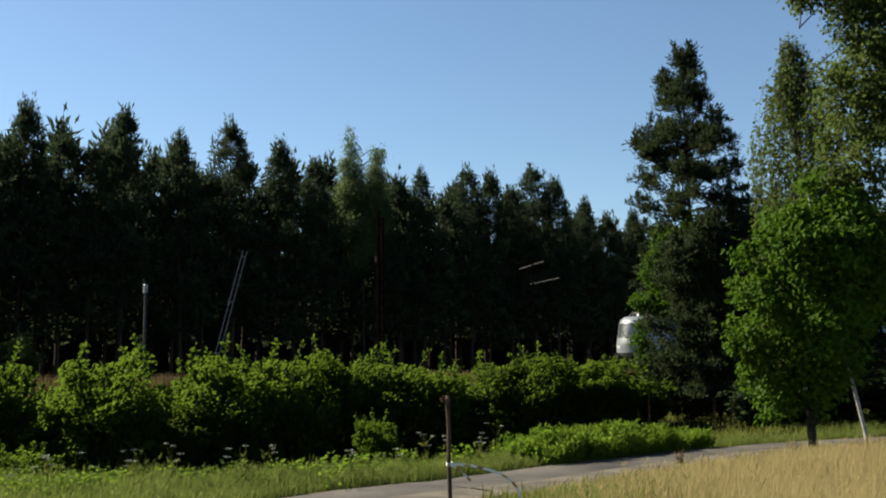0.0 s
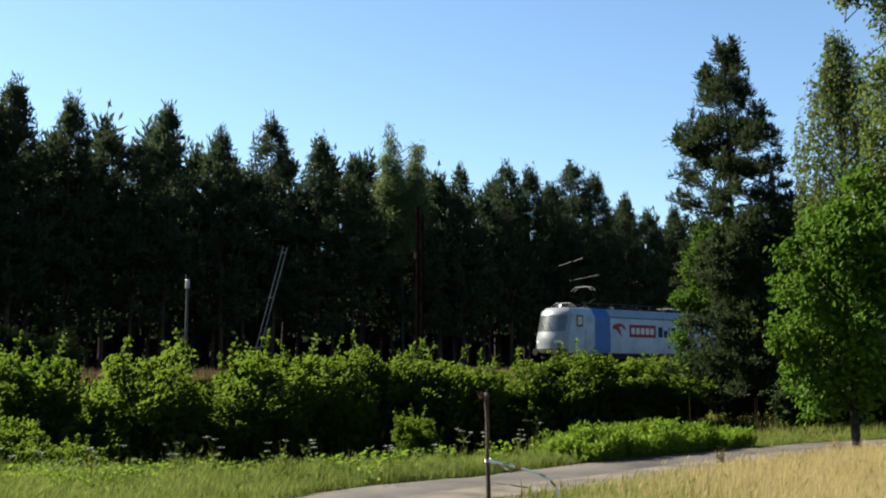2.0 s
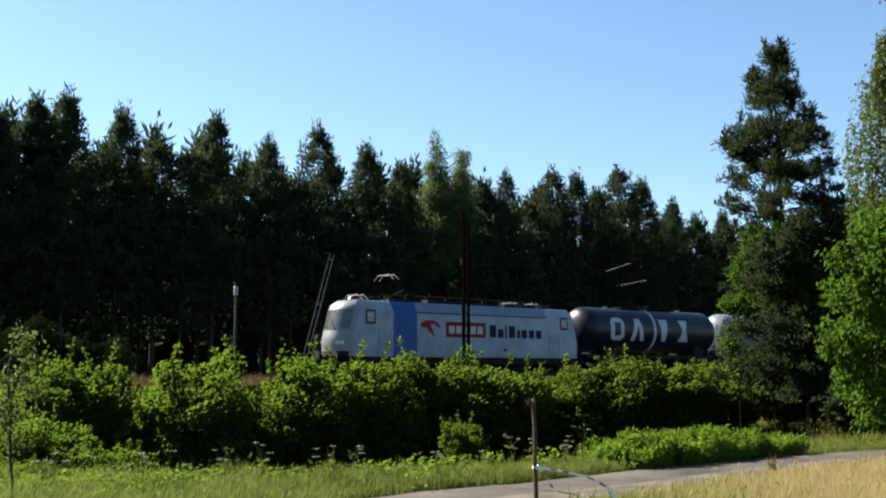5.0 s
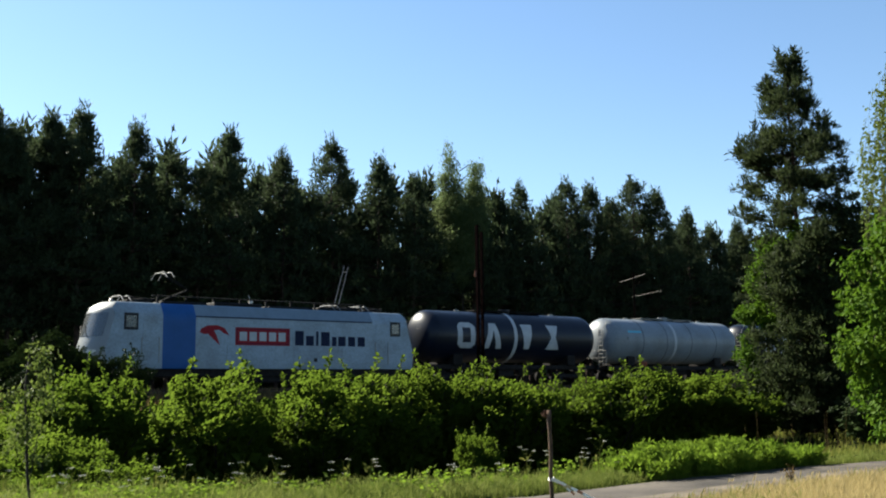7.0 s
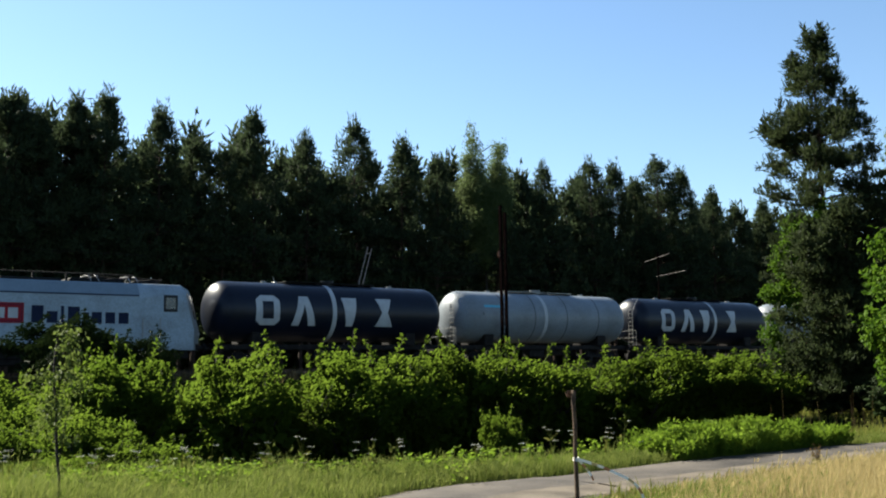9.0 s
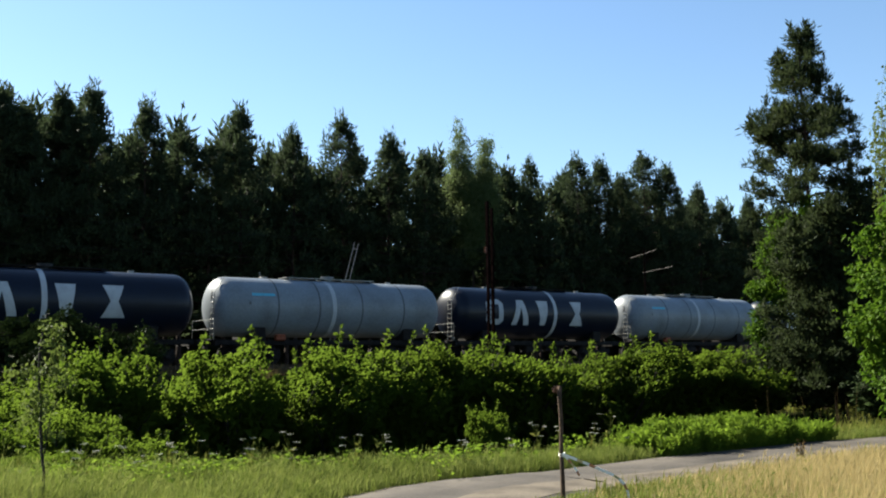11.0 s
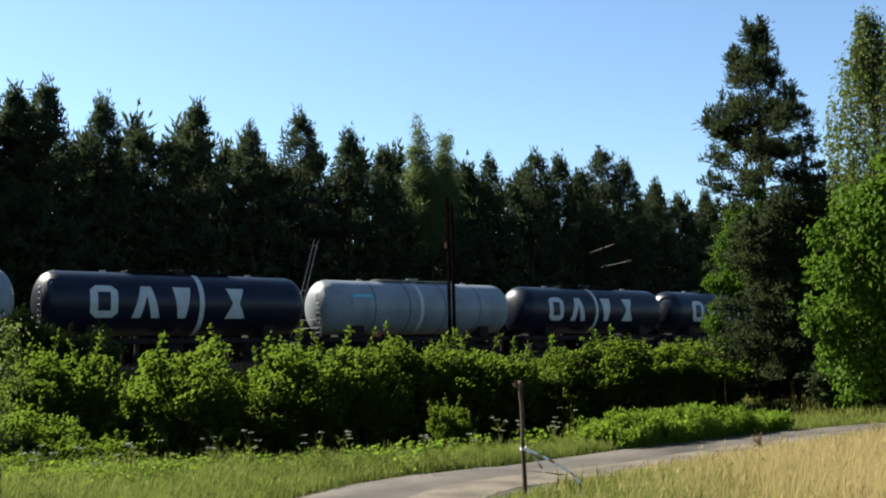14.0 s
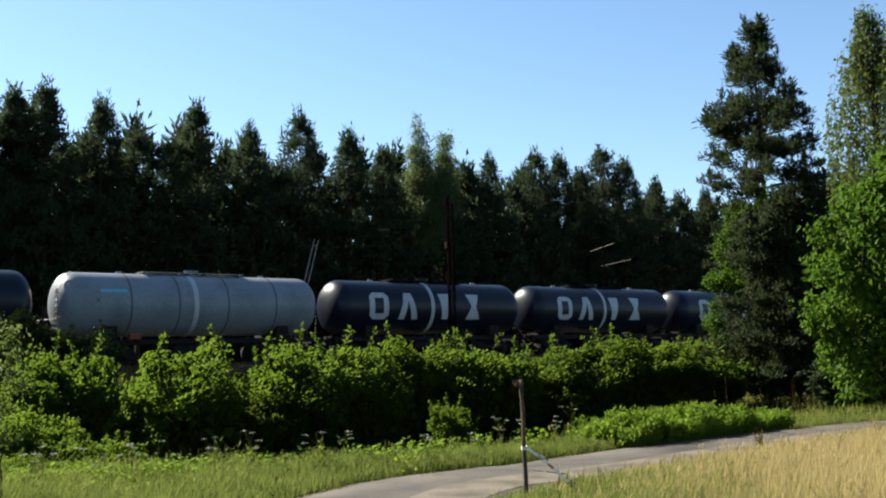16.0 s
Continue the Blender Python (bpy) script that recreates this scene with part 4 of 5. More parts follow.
def build_masts():
    base = trackside(37.8, 44.5)
    gz = ground_z(base.x, base.y)
    mast = thing("lattice_mast", "dark rusty twin-channel steel catenary mast", "catenary mast", m=Matrix.Translation((base.x, base.y, gz)) @ pose(0, 0, 0, 0, 0, TURN))
    h = 10.5 - gz
    for x in (-0.17, 0.17):
        bm = bmesh.new()
        box(bm, x - 0.05, x + 0.05, -0.09, 0.09, -0.3, h - (0.0 if x < 0 else 0.35))
        part("channel", bm, M_MAST, mast)
    bm = bmesh.new()
    for k in range(int(h / 0.55)):
        z = 0.2 + k * 0.55
        rod(bm, (-0.15, 0, z), (0.15, 0, z + 0.28), 0.018, sides=5)
        rod(bm, (0.15, 0, z + 0.28), (-0.15, 0, z + 0.55), 0.018, sides=5)
    part("lacing", bm, M_MAST, mast)
    bm = bmesh.new()
    for k in range(6):
        rod(bm, (-0.30, 0, 6.55 + 0.06 * k), (-0.30, 0, 6.59 + 0.06 * k), 0.07, sides=10)
    part("insulator", bm, M_CERAMIC, mast)
    # pale concrete post with a lamp-like head
    p = trackside(27.2, 51.5)
    gz = ground_z(p.x, p.y)
    post = thing("signal_post", "pale concrete line-side post with a box on top", "post", m=Matrix.Translation((p.x, p.y, gz)) @ pose(0, 0, 0, 0, 0, TURN))
    bm = bmesh.new()
    rod(bm, (0, 0, -0.3), (0, 0, 5.35), 0.09, 0.065, sides=10)
    part("shaft", bm, M_CONCRETE, post)
    bm = bmesh.new()
    box(bm, -0.10, 0.10, -0.10, 0.10, 4.8, 5.3, 0.03)
    rod(bm, (-0.04, 0, 5.25), (-0.12, 0, 5.55), 0.025, sides=6)
    part("head_box", bm, M_GALV, post)
    # leaning pair of stay tubes beside a hidden mast
    a, b = trackside(31.0, 51.5), trackside(33.3, 51.5)
    gz = ground_z(a.x, a.y)
    stay = thing("stay_pole", "leaning pair of pale steel stay tubes", "stay pole", m=Matrix.Translation((a.x, a.y, gz)) @ pose(0, 0, 0, 0, 0, TURN))
    top = 8.6 - gz
    for dx in (0.0, 0.27):
        bm = bmesh.new()
        rod(bm, (dx, 0, -0.3), (2.3 + dx, 0, top - 0.25 * dx), 0.032, sides=6)
        part("tube", bm, M_STAY, stay)
    for f in (0.22, 0.6, 0.95):
        bm = bmesh.new()
        rod(bm, (2.3 * f, 0, top * f), (2.3 * f + 0.27, 0, top * f), 0.03, sides=6)
        part("tie", bm, M_STAY, stay)
    # far-side masts with lit cantilevers
    for s, arm in ((59.0, 2.6),):
        p = trackside(s, 51.8)
        gz = ground_z(p.x, p.y)
        m2 = thing("catenary_mast", "slim rusty steel catenary mast beyond the track", "catenary mast", m=Matrix.Translation((p.x, p.y, gz)) @ pose(0, 0, 0, 0, 0, TURN))
        part("pole", box(bmesh.new(), -0.045, 0.045, -0.045, 0.045, -0.3, 8.75, 0.01), M_MAST, m2)
        bm = bmesh.new()
        rod(bm, (0, 1.3, 8.15), (0, -1.1, 8.55), 0.022, sides=6)
        rod(bm, (0, 0.2, 6.95), (0, -arm, 7.2), 0.016, sides=6)
        part("cantilever", bm, M_STAY, m2, "thin cantilever arm")
    for z, dd, r in ((WIRE_Z, 0, 0.008), (WIRE_Z + 1.4, 0, 0.008)):
        line = thing("overhead_wire", "thin dark overhead line wire", "wire", "overhead wires")
        sp = Soup().tube([trackside(s, D_TRACK + dd, z - (0.25 * math.sin(math.pi * ((s + 160) % 55) / 55) if z > WIRE_Z else 0)) for s in np.arange(-160, 321, 5.5).tolist()], [r] * 88, 5)
        put("strand", sp.mesh("strand", M_EQUIP), line)


build_masts()

# ---- forest ----
# crests of the forest edge: place along the track, distance from it, height
CRESTS = [
    (18.9, 75.8, 20.6), (21.3, 75.9, 19.5), (24.1, 77.4, 18.3), (26.0, 75.3, 21.5), (30.3, 76.8, 21.2),
    (33.6, 77.2, 19.1), (35.2, 75.6, 18.7), (37.7, 75.2, 21.4), (43.1, 75.8, 20.5), (48.6, 77.0, 22.5),
    (53.1, 76.7, 21.4), (56.1, 75.5, 19.9), (64.2, 76.3, 18.7), (68.1, 77.0, 19.5), (70.5, 76.3, 20.9),
    (77.6, 76.9, 22.1), (81.6, 77.9, 22.3), (84.0, 77.0, 20.7), (87.4, 76.2, 23.6), (90.4, 75.6, 22.2),
    (96.2, 76.0, 20.7), (100.9, 76.5, 19.4), (107.4, 77.7, 20.6), (15, 76.5, 21), (19.5, 76.5, 21),
    (24, 76.5, 21), (5.5, 76.5, 21), (10.5, 76.5, 21),
]


def build_forest():
    rng = np.random.default_rng(21)
    for i, (s, d, top) in enumerate(CRESTS):
        p = trackside(s, d)
        gz = ground_z(p.x, p.y)
        pine(100 + i % 6, (p.x, p.y, gz), top - gz, rng.uniform(-45, 45))
    for d, lo, hi, step in ((78.5, 16.0, 19.5, 3.2), (82, 17.0, 20.5, 3.8), (87, 18.0, 21.5, 4.4)):
        s = -5.0 if d < 70 else 0.0
        while s < 150 + d:
            p = trackside(s + rng.uniform(-1.2, 1.2), d + rng.uniform(-1.5, 1.5))
            h = rng.uniform(lo, hi)
            pine(200 + int(rng.integers(6)), (p.x, p.y, ground_z(p.x, p.y)), h, rng.uniform(-45, 45), True)
            s += step * rng.uniform(0.7, 1.4)
    # the wood behind, closed to the eye
    sp, tr = Soup(), Soup()
    for k in range(420):
        s, d = rng.uniform(-30, 260), rng.uniform(98, 122)
        p = trackside(s, d)
        h = rng.uniform(13, 18)
        tr.tube([(p.x, p.y, 0), (p.x, p.y, h)], [0.16, 0.05], 5)
        n = 150
        q = unit(rng, n)
        z = rng.uniform(0.0, 1, n) ** 1.35
        at = np.array([p.x, p.y, 0]) + np.c_[q[:, 0] * 2.6 * (1.1 - z), q[:, 1] * 2.6 * (1.1 - z), z * h]
        sp.leaves(at, q + [0, 0, 0.3], 2.4, 1.4, rng)
    woods = put("far_woods", sp.mesh("far_woods", M_NEEDLE))
    tagged(woods, "dense dark pine wood behind the forest edge", "woods", kind="stuff")
    tagged(put("far_trunks", tr.mesh("far_trunks", M_BARK)), "bare pine trunks deep in the wood", "woods", kind="stuff")


build_forest()


def build_birch_pair():
    """The pale two-topped birch that stands over the forest edge."""
    p = trackside(62.5, 76.0)
    gz = ground_z(p.x, p.y)
    h = 24.3 - gz
    lobes = []
    for x, top in ((-1.75, h), (1.75, h - 0.5)):
        for k in range(7):
            lobes.append((x * (1 - 0.05 * k) + 0.30 * (-1) ** k, 0.3 * (-1) ** k, top - 0.7 - 1.05 * k, 0.50 + 0.21 * k, 0.95))
    lobes += [(0.2, 0, h - 7.6, 2.0, 1.3), (-1.4, 0, h - 9.0, 1.7, 1.2), (1.2, 0.2, h - 9.4, 1.7, 1.2), (0.0, 0, h - 11.0, 1.8, 1.2), (-1.0, 0, h - 12.4, 1.3, 1.0)]
    wood, limb, lv = broad_meshes(301, h - 6.0, 0.16, 6.0, lobes, 0.20, 42000, 0.5, loose=2.3)
    t = thing("birch_tree", "pale two-topped birch tree in front of the pines", "birch tree", m=Matrix.Translation((p.x, p.y, gz)) @ pose(0, 0, 0, 0, 0, TURN))
    put("trunk", wood.mesh("trunk", M_BARK2), t)
    tagged(put("limb_work", limb.mesh("limb_work", M_BARK2), t), kind="stuff")
    put("crown", lv.mesh("crown", M_SILVER), t)


build_birch_pair()


# ---- trees beside the road ----
def leafy_tree(name, label, category, m, meshes, bark, leaves, limb_bark=None):
    wood, limb, lv = meshes
    t = thing(name, label, category, m=m)
    put("trunk", wood.mesh("trunk", bark), t)
    tagged(put("limb_work", limb.mesh("limb_work", limb_bark or M_BARK2), t), kind="stuff")
    put("crown", lv.mesh("crown", leaves), t)
    return t


def hanging_twigs(limb, lv, rng, count, z0, z1, widths, leaf, long=(0.7, 1.7)):
    """Twigs that hang from arching limbs, with small leaves all along them."""
    for k in range(count):
        z = rng.uniform(z0, z1)
        a = rng.uniform(0, 2 * np.pi)
        r = float(np.interp(z, *widths)) * rng.uniform(0.25, 1.0)
        out = np.array([np.cos(a), np.sin(a), 0])
        top = np.array([0, 0, z]) + out * r
        ln = rng.uniform(*long)
        if k % 3 == 0:
            limb.tube([(0, 0, z - 0.5 * r - 0.2), np.array([0, 0, z + 0.05]) + out * r * 0.6, top], [0.016, 0.010, 0.004], 4)
        sway = rng.normal(scale=0.10, size=3) * [1, 1, 0] + out * 0.12
        pts = [top, top + sway * 0.6 - [0, 0, ln * 0.5], top + sway - [0, 0, ln]]
        limb.tube(pts, [0.004, 0.003, 0.002], 3)
        n = int(19 * ln)
        f = rng.uniform(0, 1, n)[:, None]
        at = top + sway * f - np.array([0, 0, ln]) * f + rng.normal(scale=0.045, size=(n, 3))
        lv.leaves(at, unit(rng, n) + [0, 0, -0.9], leaf, leaf * 0.62, rng, 0.2, np.array(SUN) * 0.6 + rng.normal(scale=0.6, size=(n, 3)))


def build_near_trees():
    # the tall pine
    wood, need = pine_meshes(41, h=11.3, crown=0.28, limbs=(4, 7), reach=1.75, tufts=21, needle=0.22, whorl=0.56, lean=-0.2, limb_r=0.04, per_tuft=44, tuft_r=0.27, column=True, plate_like=0.18, width=0.22)
    t = thing("tall_pine", "tall dark pine with layered limbs beside the road", "pine tree", m=pose(8.62, 32.2, 0.0))
    put("trunk", wood.mesh("trunk", M_BARK), t)
    put("crown", need.mesh("crown", M_NEEDLE2), t)
    # broad-leaved tree with a dark trunk
    lobes = [(-0.85, 0, 2.5, 0.70, 0.8), (0.1, -0.3, 3.6, 0.95, 0.9), (0.9, 0.2, 3.9, 0.9, 0.9), (-0.65, 0.2, 1.35, 0.60, 0.5), (0.15, -0.2, 2.2, 0.85, 1.0),
             (0.9, 0.2, 3.0, 0.75, 0.8), (-0.45, -0.1, 4.1, 0.5, 0.5), (0.5, 0.1, 4.75, 0.55, 0.5), (0.05, 0, 1.2, 0.55, 0.5), (-1.0, 0.1, 3.35, 0.4, 0.4),
             (-0.75, 0, 0.78, 0.38, 0.3), (-1.15, 0, 1.85, 0.32, 0.3)]
    leafy_tree("broadleaf_tree", "fresh green broad-leaved tree with a dark trunk by the road", "tree", pose(6.95, 18.9, 0), broad_meshes(42, 5.0, 0.085, 0.7, lobes, 0.125, 22000, 0.2), M_BARK2, M_ASPEN)
    # birch with a white leaning trunk and a high crown
    lobes = [(0.4, 0, 4.2, 0.8, 0.7), (0.2, 0, 5.4, 0.75, 0.8), (0.45, 0.2, 6.8, 0.95, 0.9), (0.8, -0.2, 7.9, 1.05, 0.8), (0.35, 0, 8.8, 0.8, 0.7), (1.3, 0, 6.1, 0.85, 0.8), (-0.7, 0, 8.6, 0.5, 0.4)]
    leafy_tree("birch_tree", "birch with a white leaning trunk by the meadow", "birch tree", pose(7.98, 19.05, 0), broad_meshes(43, 5.0, 0.038, 2.4, lobes, 0.095, 30000, 0.3, lean=(-0.9, 0)), M_BIRCH, M_BIRCHLEAF)
    # slender weeping birch further back
    lobes = [(0, 0, 9.0, 0.35, 0.5), (0.1, 0, 7.9, 0.5, 0.6), (0.2, 0, 4.6, 1.0, 0.9), (0.5, 0, 3.4, 1.0, 1.0), (0.0, 0, 2.2, 0.9, 0.8)]
    wood, limb, lv = broad_meshes(44, 9.6, 0.09, 2.0, lobes, 0.075, 9000, 0.8)
    hanging_twigs(limb, lv, np.random.default_rng(440), 480, 4.4, 9.3, ([4.4, 6.5, 8.2, 9.3], [1.35, 1.25, 0.75, 0.3]), 0.11)
    leafy_tree("weeping_birch", "slender weeping birch with hanging twigs", "birch tree", pose(8.85, 24.3, 0), (wood, limb, lv), M_BARK2, M_BIRCHLEAF)
    # a young leafy tree behind the conifers at the pine's foot
    lobes = [(-0.1, 0, 4.5, 0.45, 0.6), (-0.45, 0, 3.6, 0.40, 0.5), (0.2, 0, 3.6, 0.6, 0.7), (-0.5, 0, 2.5, 0.4, 0.5), (0.3, 0, 5.4, 0.45, 0.5), (-0.35, 0, 1.6, 0.45, 0.5), (0.2, 0, 0.9, 0.5, 0.4), (0.9, 0, 6.0, 0.35, 0.4)]
    leafy_tree("young_tree", "young leafy tree at the foot of the tall pine", "tree", pose(7.1, 31.6, 0), broad_meshes(45, 5.8, 0.06, 0.5, lobes, 0.10, 11000, 0.1), M_BARK2, M_ASPEN)
    for i, (x, y, h) in enumerate(((7.55, 30.2, 5.1), (8.5, 30.4, 5.9), (9.5, 31.0, 6.6), (10.5, 32.0, 6.8), (11.6, 33.2, 6.4), (10.3, 29.6, 4.6), (8.0, 29.4, 3.4), (12.4, 30.6, 5.4), (13.6, 30.8, 5.8))):
        wood, need = pine_meshes(50 + i, h=h, crown=0.05, reach=1.45, tufts=26, needle=0.18, whorl=0.36, top_sharp=0.85, limb_r=0.02, per_tuft=14, tuft_r=0.26, limbs=(4, 6), width=0.34)
        t = thing("young_conifer", "dense dark young conifer under the tall pine", "conifer", "young conifers under the pine", m=pose(x, y, 0))
        put("trunk", wood.mesh("trunk", M_BARK), t)
        put("crown", need.mesh("crown", M_NEEDLE2), t)
    # thin sapling at the meadow's edge
    lobes = [(0.05, 0, 1.75, 0.16, 0.22), (-0.1, 0, 1.45, 0.22, 0.2), (0.12, 0, 1.2, 0.22, 0.2), (-0.05, 0, 1.0, 0.2, 0.15)]
    wood, limb, lv = broad_meshes(46, 1.95, 0.014, 0.6, lobes, 0.05, 520, 0.1)
    t = thing("sapling", "thin sapling with sparse leaves at the meadow edge", "sapling", m=pose(-4.72, 9.75, 0, 0, 0, 0))
    put("stem", wood.mesh("stem", M_BARK2), t)
    tagged(put("limb_work", limb.mesh("limb_work", M_BARK2), t), kind="stuff")
    put("leaves", lv.mesh("leaves", M_BIRCHLEAF), t)


build_near_trees()


# ---- shrubs ----
# x, y, width, height of the shrubs that can be told apart; 1 takes the shade-dark leaves
SHRUBS = [
    (-6.64, 12.89, 1.65, 1.06, 0), (-8.12, 14.94, 1.93, 1.78, 0), (-9.41, 17.65, 2.27, 2.11, 0), (-11.35, 20.0, 2.99, 2.51, 0), (-10.56, 20.43, 2.62, 2.58, 0),
    (-9.2, 15.47, 2.34, 1.93, 0), (-5.64, 12.59, 1.57, 0.62, 0), (-5.85, 12.16, 1.32, 0.58, 0), (-5.36, 13.47, 1.18, 0.69, 0), (-6.54, 16.77, 2.05, 1.51, 0),
    (-7.88, 16.74, 2.1, 1.84, 0), (-8.1, 18.3, 1.9, 2.05, 0), (-9.2, 22.0, 2.5, 3.30, 0), (-9.57, 20.92, 2.24, 2.56, 0),
    (-6.43, 21.56, 2.92, 3.08, 0), (-9.3, 25.8, 2.9, 1.9, 0), (-10.8, 29.3, 3.0, 1.5, 0), (-5.91, 22.74, 2.1, 2.28, 0), (-4.6, 23.05, 2.29, 2.31, 0), (-4.19, 23.63, 2.89, 3.07, 0),
    (-3.57, 24.24, 2.39, 2.45, 0), (-3.12, 24.8, 2.44, 2.44, 0), (-2.56, 25.37, 2.57, 3.05, 0), (-1.98, 25.92, 2.45, 2.94, 0), (-1.23, 25.97, 2.53, 2.32, 0),
    (-0.37, 26.5, 3.19, 3.19, 0), (0.41, 27.0, 2.54, 2.55, 0), (1.21, 27.47, 2.68, 2.23, 0), (2.16, 27.92, 2.91, 3.05, 0), (3.16, 28.32, 2.69, 2.65, 0),
    (4.2, 28.69, 2.92, 2.56, 0), (5.09, 29.06, 2.78, 2.18, 0), (5.91, 29.41, 2.53, 1.57, 0), (-1.06, 21.97, 1.07, 1.67, 0), (-19.16, 39.61, 5.0, 3.34, 1),
    (-17.15, 36.14, 3.9, 2.41, 1), (-15.93, 39.94, 3.14, 3.19, 1), (-18.51, 39.92, 4.29, 3.06, 1),
]


def build_shrubs():
    rng = np.random.default_rng(8)
    for i, (x, y, w, h, dark) in enumerate(SHRUBS):
        mat = M_SHADESHRUB if dark else M_SHRUB
        bush((60 + i % (2 if dark else 7), mat), (x, y, ground_z(x, y) - 0.02), w * (1.0 if dark or x < -5 else 1.12), h * (1.0 if dark else rng.uniform(1.0, 1.12)), rng.uniform(-35, 35), "shrub close to the railway, its leaves coloured shade-dark" if dark else "sunlit green shrub on the railway bank")
    # added shrubs with shade-dark leaves, filling the black area under the trees
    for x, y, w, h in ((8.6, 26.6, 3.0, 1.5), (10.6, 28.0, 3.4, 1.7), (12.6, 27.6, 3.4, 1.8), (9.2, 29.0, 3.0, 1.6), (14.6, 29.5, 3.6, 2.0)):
        bush((60, M_SHADESHRUB), (x, y, ground_z(x, y) - 0.02), w, h, 20 * math.sin(x), "added shrub under the trees, its leaves coloured shade-dark")
    for d, hh, gap in ((33, 1.5, 3.0), (36.5, 1.4, 3.0), (40.0, 1.1, 3.4)):
        s = -14.0
        while s < 60:
            p = trackside(s, d + rng.uniform(-1, 1))
            if in_view(p.x, p.y, 2.0) and rng.uniform() < 0.86:
                bush((90 + int(rng.integers(4)), M_SHRUB), (p.x, p.y, ground_z(p.x, p.y) - 0.05), rng.uniform(1.8, 2.9), hh * rng.uniform(0.6, 1.15), rng.uniform(-35, 35), "sunlit green shrub on the railway bank")
            s += gap * rng.uniform(0.7, 1.3)


build_shrubs()


def build_herbs():
    """The tall bright herbs beside the road, and the umbels along the verge."""
    rng = np.random.default_rng(17)
    sp = Soup()
    a, b = Vector((1.75, 16.55)), Vector((5.3, 19.9))
    for k in range(1700):
        t = rng.uniform() ** 0.9
        c = a.lerp(b, t) + Vector((-0.69, 0.72)) * min(1.2, max(-0.15, rng.normal(0.38, 0.33))) * (1 - 0.35 * t)
        h = rng.uniform(0.30, 0.48) * (1.0 if t < 0.75 else 0.7) * (1.0 + 0.55 * noise.noise((c.x * 1.6, c.y * 1.6, 3.0)))
        base = np.array([c.x, c.y, ground_z(c.x, c.y) - 0.02])
        tip = base + [rng.uniform(-0.08, 0.08), rng.uniform(-0.08, 0.08), h]
        sp.tube([base, tip], [0.006, 0.003], 3)
        n = 22
        f = rng.uniform(0.2, 1.0, n)[:, None]
        ang_ = rng.uniform(0, 2 * np.pi, n)
        sp.leaves(base + (tip - base) * f, np.c_[np.cos(ang_), np.sin(ang_), rng.uniform(0.2, 1.5, n)], 0.10, 0.026, rng)
    tagged(put("tall_herbs", sp.mesh("tall_herbs", M_NETTLE)), "dense bright green herbs beside the road", "herbs", kind="stuff")
    low = Soup()
    for k in range(760):
        x = rng.uniform(-8.5, 1.2) if k % 3 == 0 else -3.6 - abs(rng.normal(0.0, 2.4))
        y = float(thicket_y(x)) - abs(rng.normal(0.0, 0.55)) + 0.25
        base = np.array([x, y, ground_z(x, y)])
        h = rng.uniform(0.12, 0.42)
        n = 16
        th = rng.uniform(0, 2 * np.pi, n)
        at = base + np.c_[0.06 * np.cos(th), 0.06 * np.sin(th), rng.uniform(0.2, 1.0, n) * h]
        low.leaves(at, np.c_[np.cos(th), np.sin(th), rng.uniform(-0.1, 0.7, n)], 0.075, 0.042, rng)
    tagged(put("verge_herbs", low.mesh("verge_herbs", M_NETTLE)), "low leafy herbs at the edge of the thicket", "herbs", kind="stuff")
    stems, heads = Soup(), Soup()
    for k in range(34):
        x = (-5.6, -4.5, -3.9, -2.6, -0.6, 1.3)[k % 6] + rng.normal(scale=0.55)
        y = float(thicket_y(x)) + rng.normal(-0.30, 0.28)
        h = rng.uniform(0.34, 0.66)
        base = np.array([x, y, ground_z(x, y)])
        top = base + [rng.uniform(-0.08, 0.08), rng.uniform(-0.08, 0.08), h]
        stems.tube([base, top], [0.006, 0.004], 3)
        stems.leaves(base + np.c_[np.zeros(9), np.zeros(9), rng.uniform(0.1, 0.8, 9) * h], unit(rng, 9) + [0, 0, 0.3], 0.09, 0.04, rng)
        for u in range(rng.integers(1, 4)):
            c = top + rng.normal(scale=0.07, size=3) * [1, 1, 0.6]
            stems.tube([base + (top - base) * 0.75, c], [0.003, 0.002], 3)
            q = unit(rng, 34) * (rng.uniform(0, 1, 34) ** 0.5)[:, None] * [0.048, 0.048, 0.010]
            heads.leaves(c + q, rng.normal(size=(34, 3)) * [1, 1, 0.3] + [0, 0, 0.3], 0.018, 0.016, rng, 0.1, np.array([[0, 0, 1.0]]) + 0 * q)
    plants = thing("umbel_flowers", "white umbel wildflowers on tall green stems", "wildflowers")
    tagged(plants, kind="stuff")
    put("stem_stand", stems.mesh("stems", M_GRASS), plants)
    put("flower_heads", heads.mesh("flower_heads", M_UMBEL), plants, "flat white umbels")


